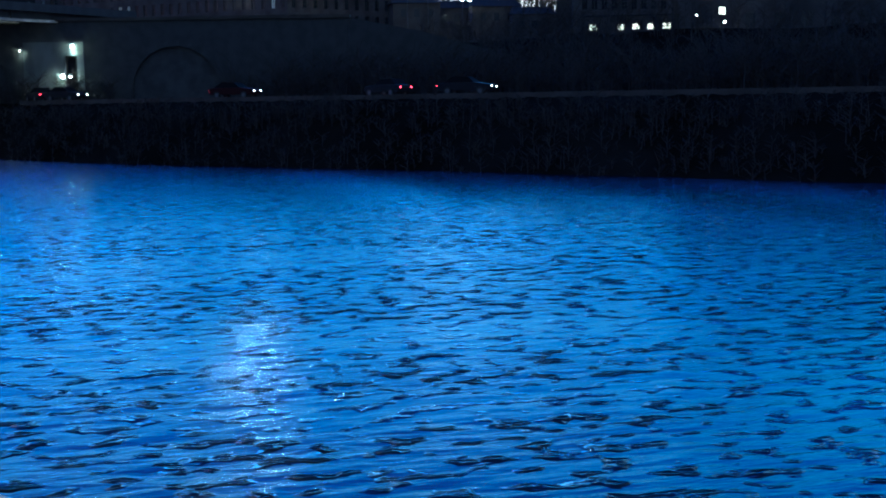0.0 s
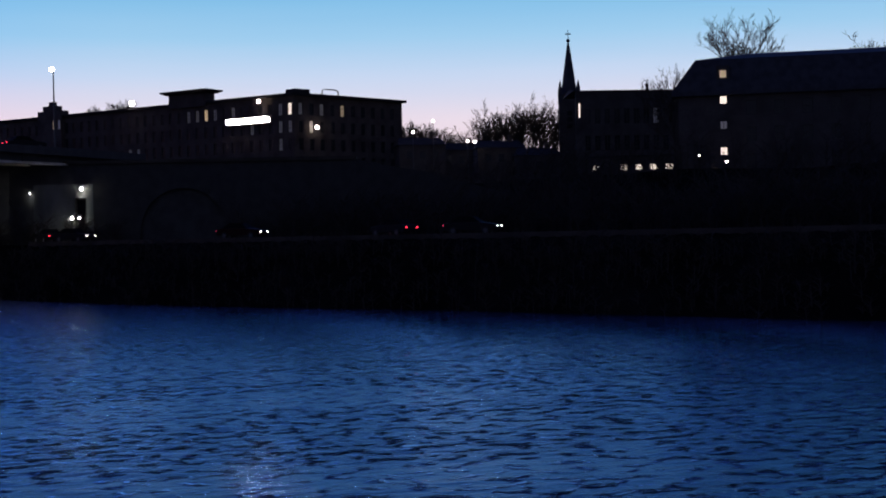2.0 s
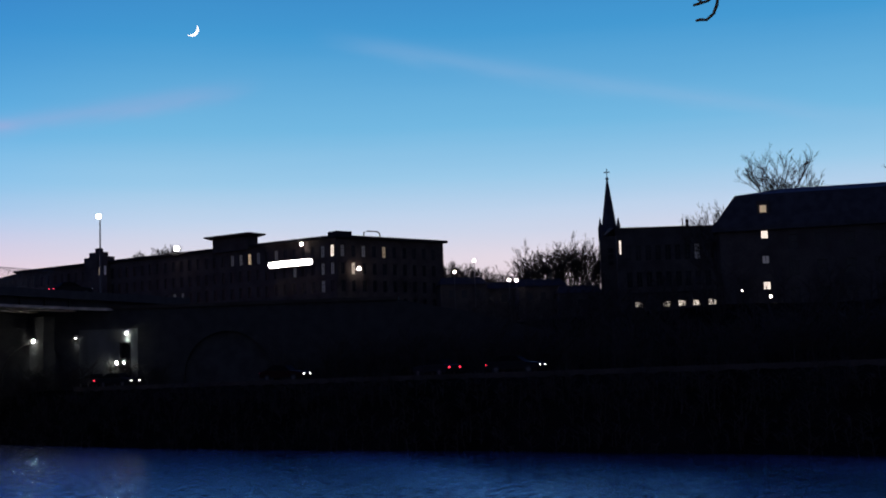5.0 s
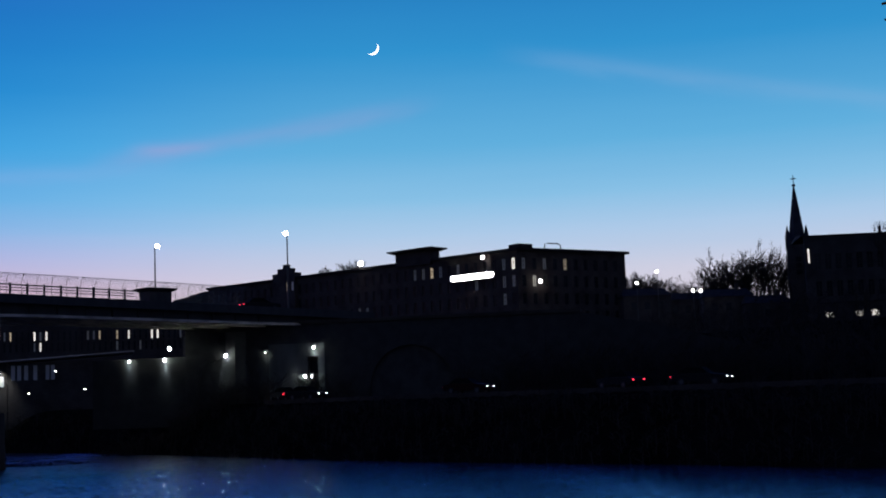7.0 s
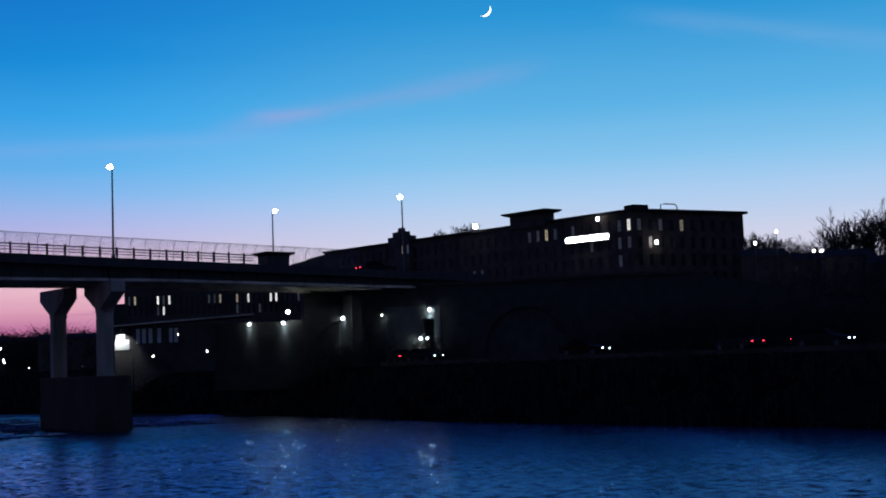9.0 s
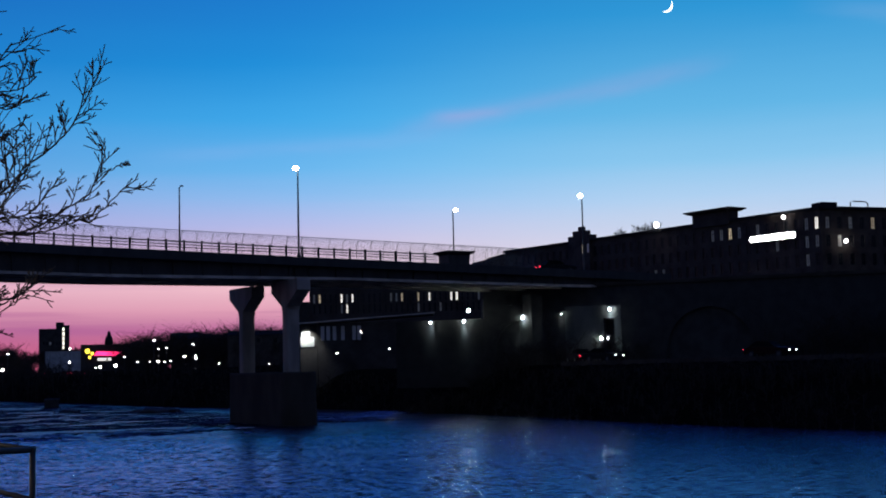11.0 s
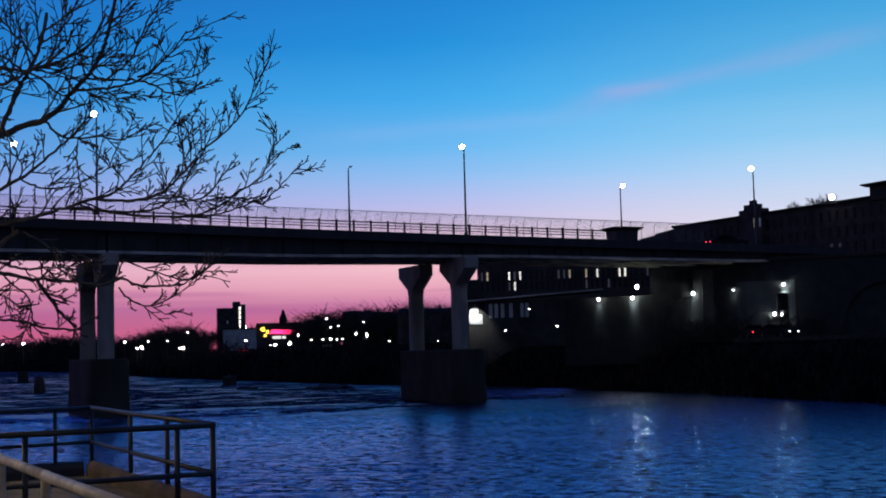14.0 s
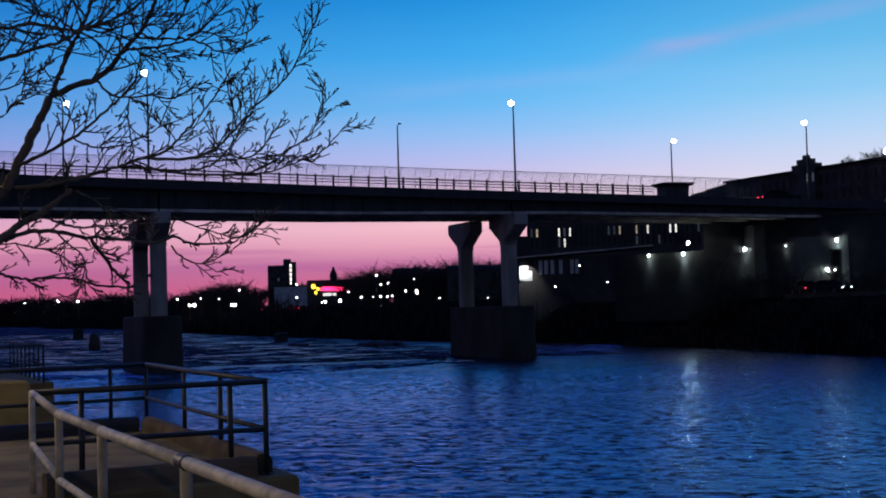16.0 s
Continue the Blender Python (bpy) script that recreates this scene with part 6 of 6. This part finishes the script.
limb([(0.84, 7.06), (1.14, 7.08), (1.37, 7.05), (1.55, 7.13), (1.73, 7.38)], 0.0104, 0.0060, 0.3, 0.1, 8, 0.35)
limb([(0.9, 7.01), (1.27, 7.05), (1.52, 7.07), (1.77, 7.11), (1.97, 7.07), (2.19, 7.06)], 0.0101, 0.0054, 0.3, 0.6, 7, 0.3)
limb([(1.32, 7.42), (1.27, 7.65), (1.22, 7.78)], 0.0084, 0.0054, 0.5, 0.3, 4, 0.3)
limb([(1.43, 7.55), (1.41, 7.8), (1.4, 8.04)], 0.0078, 0.0054, 0.5, 0.7, 4, 0.28)
limb([(1.93, 8.04), (1.87, 8.16), (1.83, 8.27)], 0.0066, 0.0045, 0.7, 0.6, 2, 0.2)
limb([(0.18, 7.69), (0.17, 7.49), (0.19, 7.27), (0.23, 7.1)], 0.0084, 0.0072, 0.2, 0.3, 5, 0.35)
limb([(0.67, 7.24), (0.57, 7.36), (0.44, 7.43)], 0.0078, 0.0054, 0.3, 0.1, 4, 0.3)
limb([(-1.82, 5.76), (-1.35, 6.05), (-1.03, 6.26), (-0.88, 6.38), (-0.75, 6.45), (-0.6, 6.57), (-0.42, 6.72)], 0.0477, 0.0239, -0.1, 0.2, 2, 0.4)
limb([(-1.83, 6.03), (-1.2, 6.15), (-1.04, 6.22), (-0.83, 6.29), (-0.61, 6.29), (-0.33, 6.24), (-0.04, 6.21), (0.25, 6.18), (0.43, 6.17), (0.63, 6.24), (0.78, 6.17), (1.09, 6.16), (1.28, 6.18), (1.47, 6.29), (1.68, 6.44)], 0.0269, 0.0066, 0.0, 0.8, 11, 0.32)
limb([(-0.67, 6.44), (-0.53, 6.37), (-0.3, 6.33), (-0.04, 6.36), (0.17, 6.34)], 0.0149, 0.0090, 0.1, 0.5, 6, 0.3)
limb([(-0.23, 6.22), (-0.13, 6.05), (0.01, 5.87), (0.16, 5.73)], 0.0209, 0.0149, 0.3, 0.6, 4, 0.3)
limb([(-0.6, 6.3), (-0.46, 6.16), (-0.32, 6.03), (-0.28, 5.86), (-0.3, 5.73), (-0.47, 5.6)], 0.0107, 0.0060, 0.1, -0.1, 8, 0.3)
limb([(-0.2, 6.44), (-0.18, 6.23), (-0.13, 6.08), (0.08, 6.03)], 0.0084, 0.0054, 0.2, 0.4, 6, 0.25)
limb([(-1.81, 5.89), (-1.19, 5.87), (-1.03, 5.83), (-0.87, 5.8), (-0.65, 5.81), (-0.39, 5.8), (-0.11, 5.72), (0.21, 5.7)], 0.0149, 0.0119, -0.2, 0.3, 7, 0.35)
limb([(-0.86, 5.8), (-0.78, 5.74), (-0.7, 5.72)], 0.0078, 0.0048, -0.2, -0.1, 2, 0.2)
limb([(0.64, 6.43), (0.86, 6.34), (1.08, 6.27), (1.28, 6.21), (1.45, 6.27), (1.59, 6.41)], 0.0101, 0.0054, 0.4, 0.6, 8, 0.28)
limb([(0.59, 6.14), (0.73, 6), (0.94, 5.94), (1.16, 6.04), (1.36, 6.16), (1.54, 6.31)], 0.0107, 0.0054, 0.5, 0.8, 7, 0.26)
limb([(0.94, 5.94), (1.1, 5.86), (1.29, 5.89)], 0.0072, 0.0048, 0.6, 0.7, 3, 0.2)
limb([(-0.37, 6.7), (-0.21, 6.62), (-0.1, 6.54), (-0.04, 6.4), (0.05, 6.27)], 0.0119, 0.0072, 0.1, 0.4, 5, 0.3)
limb([(-0.08, 6.53), (0.19, 6.49), (0.34, 6.43)], 0.0090, 0.0060, 0.2, 0.5, 3, 0.3)
limb([(-1.79, 6.15), (-1.01, 6.14), (-0.77, 6.1), (-0.52, 6.01), (-0.36, 5.89)], 0.0084, 0.0054, -0.3, -0.6, 8, 0.3)

# a second bare tree on the near bank, one twig hanging into the sky
twt = thing("bare_tree", pose(0, 0, 0), "leafless tree on the near bank, twigs hanging low", "tree")
part("trunk", Shape().tube([(7.2, 3.4, 3.3), (7.1, 3.5, 6), (6.7, 4.0, 8.2), (6.0, 4.8, 10.0)], [.24, .19, .14, .09], 10), BARK, twt, smooth_faces=True)
part("limb", Shape().tube([(6.4, 4.4, 9.0), (5.2, 5.8, 8.9), (4.2, 6.7, 8.3), (3.62, 7.15, 7.80), (3.52, 7.18, 7.71)], [.06, .035, .018, .009, .007], 8), BARK, twt, smooth_faces=True)
part("twig", Shape().tube([(3.54, 7.18, 7.72), (3.465, 7.21, 7.665), (3.43, 7.225, 7.655), (3.42, 7.235, 7.58), (3.40, 7.245, 7.53), (3.36, 7.26, 7.495), (3.325, 7.275, 7.50), (3.30, 7.285, 7.495)], [.009, .010, .011, .010, .0095, .0085, .010, .007], 8), BARK, twt, smooth_faces=True)
part("twig", Shape().tube([(3.43, 7.225, 7.655), (3.37, 7.25, 7.61), (3.33, 7.27, 7.60), (3.29, 7.285, 7.59)], [.009, .008, .009, .008], 8), BARK, twt, smooth_faces=True)
part("twig", Shape().tube([(3.345, 7.26, 7.60), (3.29, 7.29, 7.65), (3.22, 7.32, 7.75), (3.20, 7.33, 7.9)], [.007, .006, .006, .006], 8), BARK, twt, smooth_faces=True)
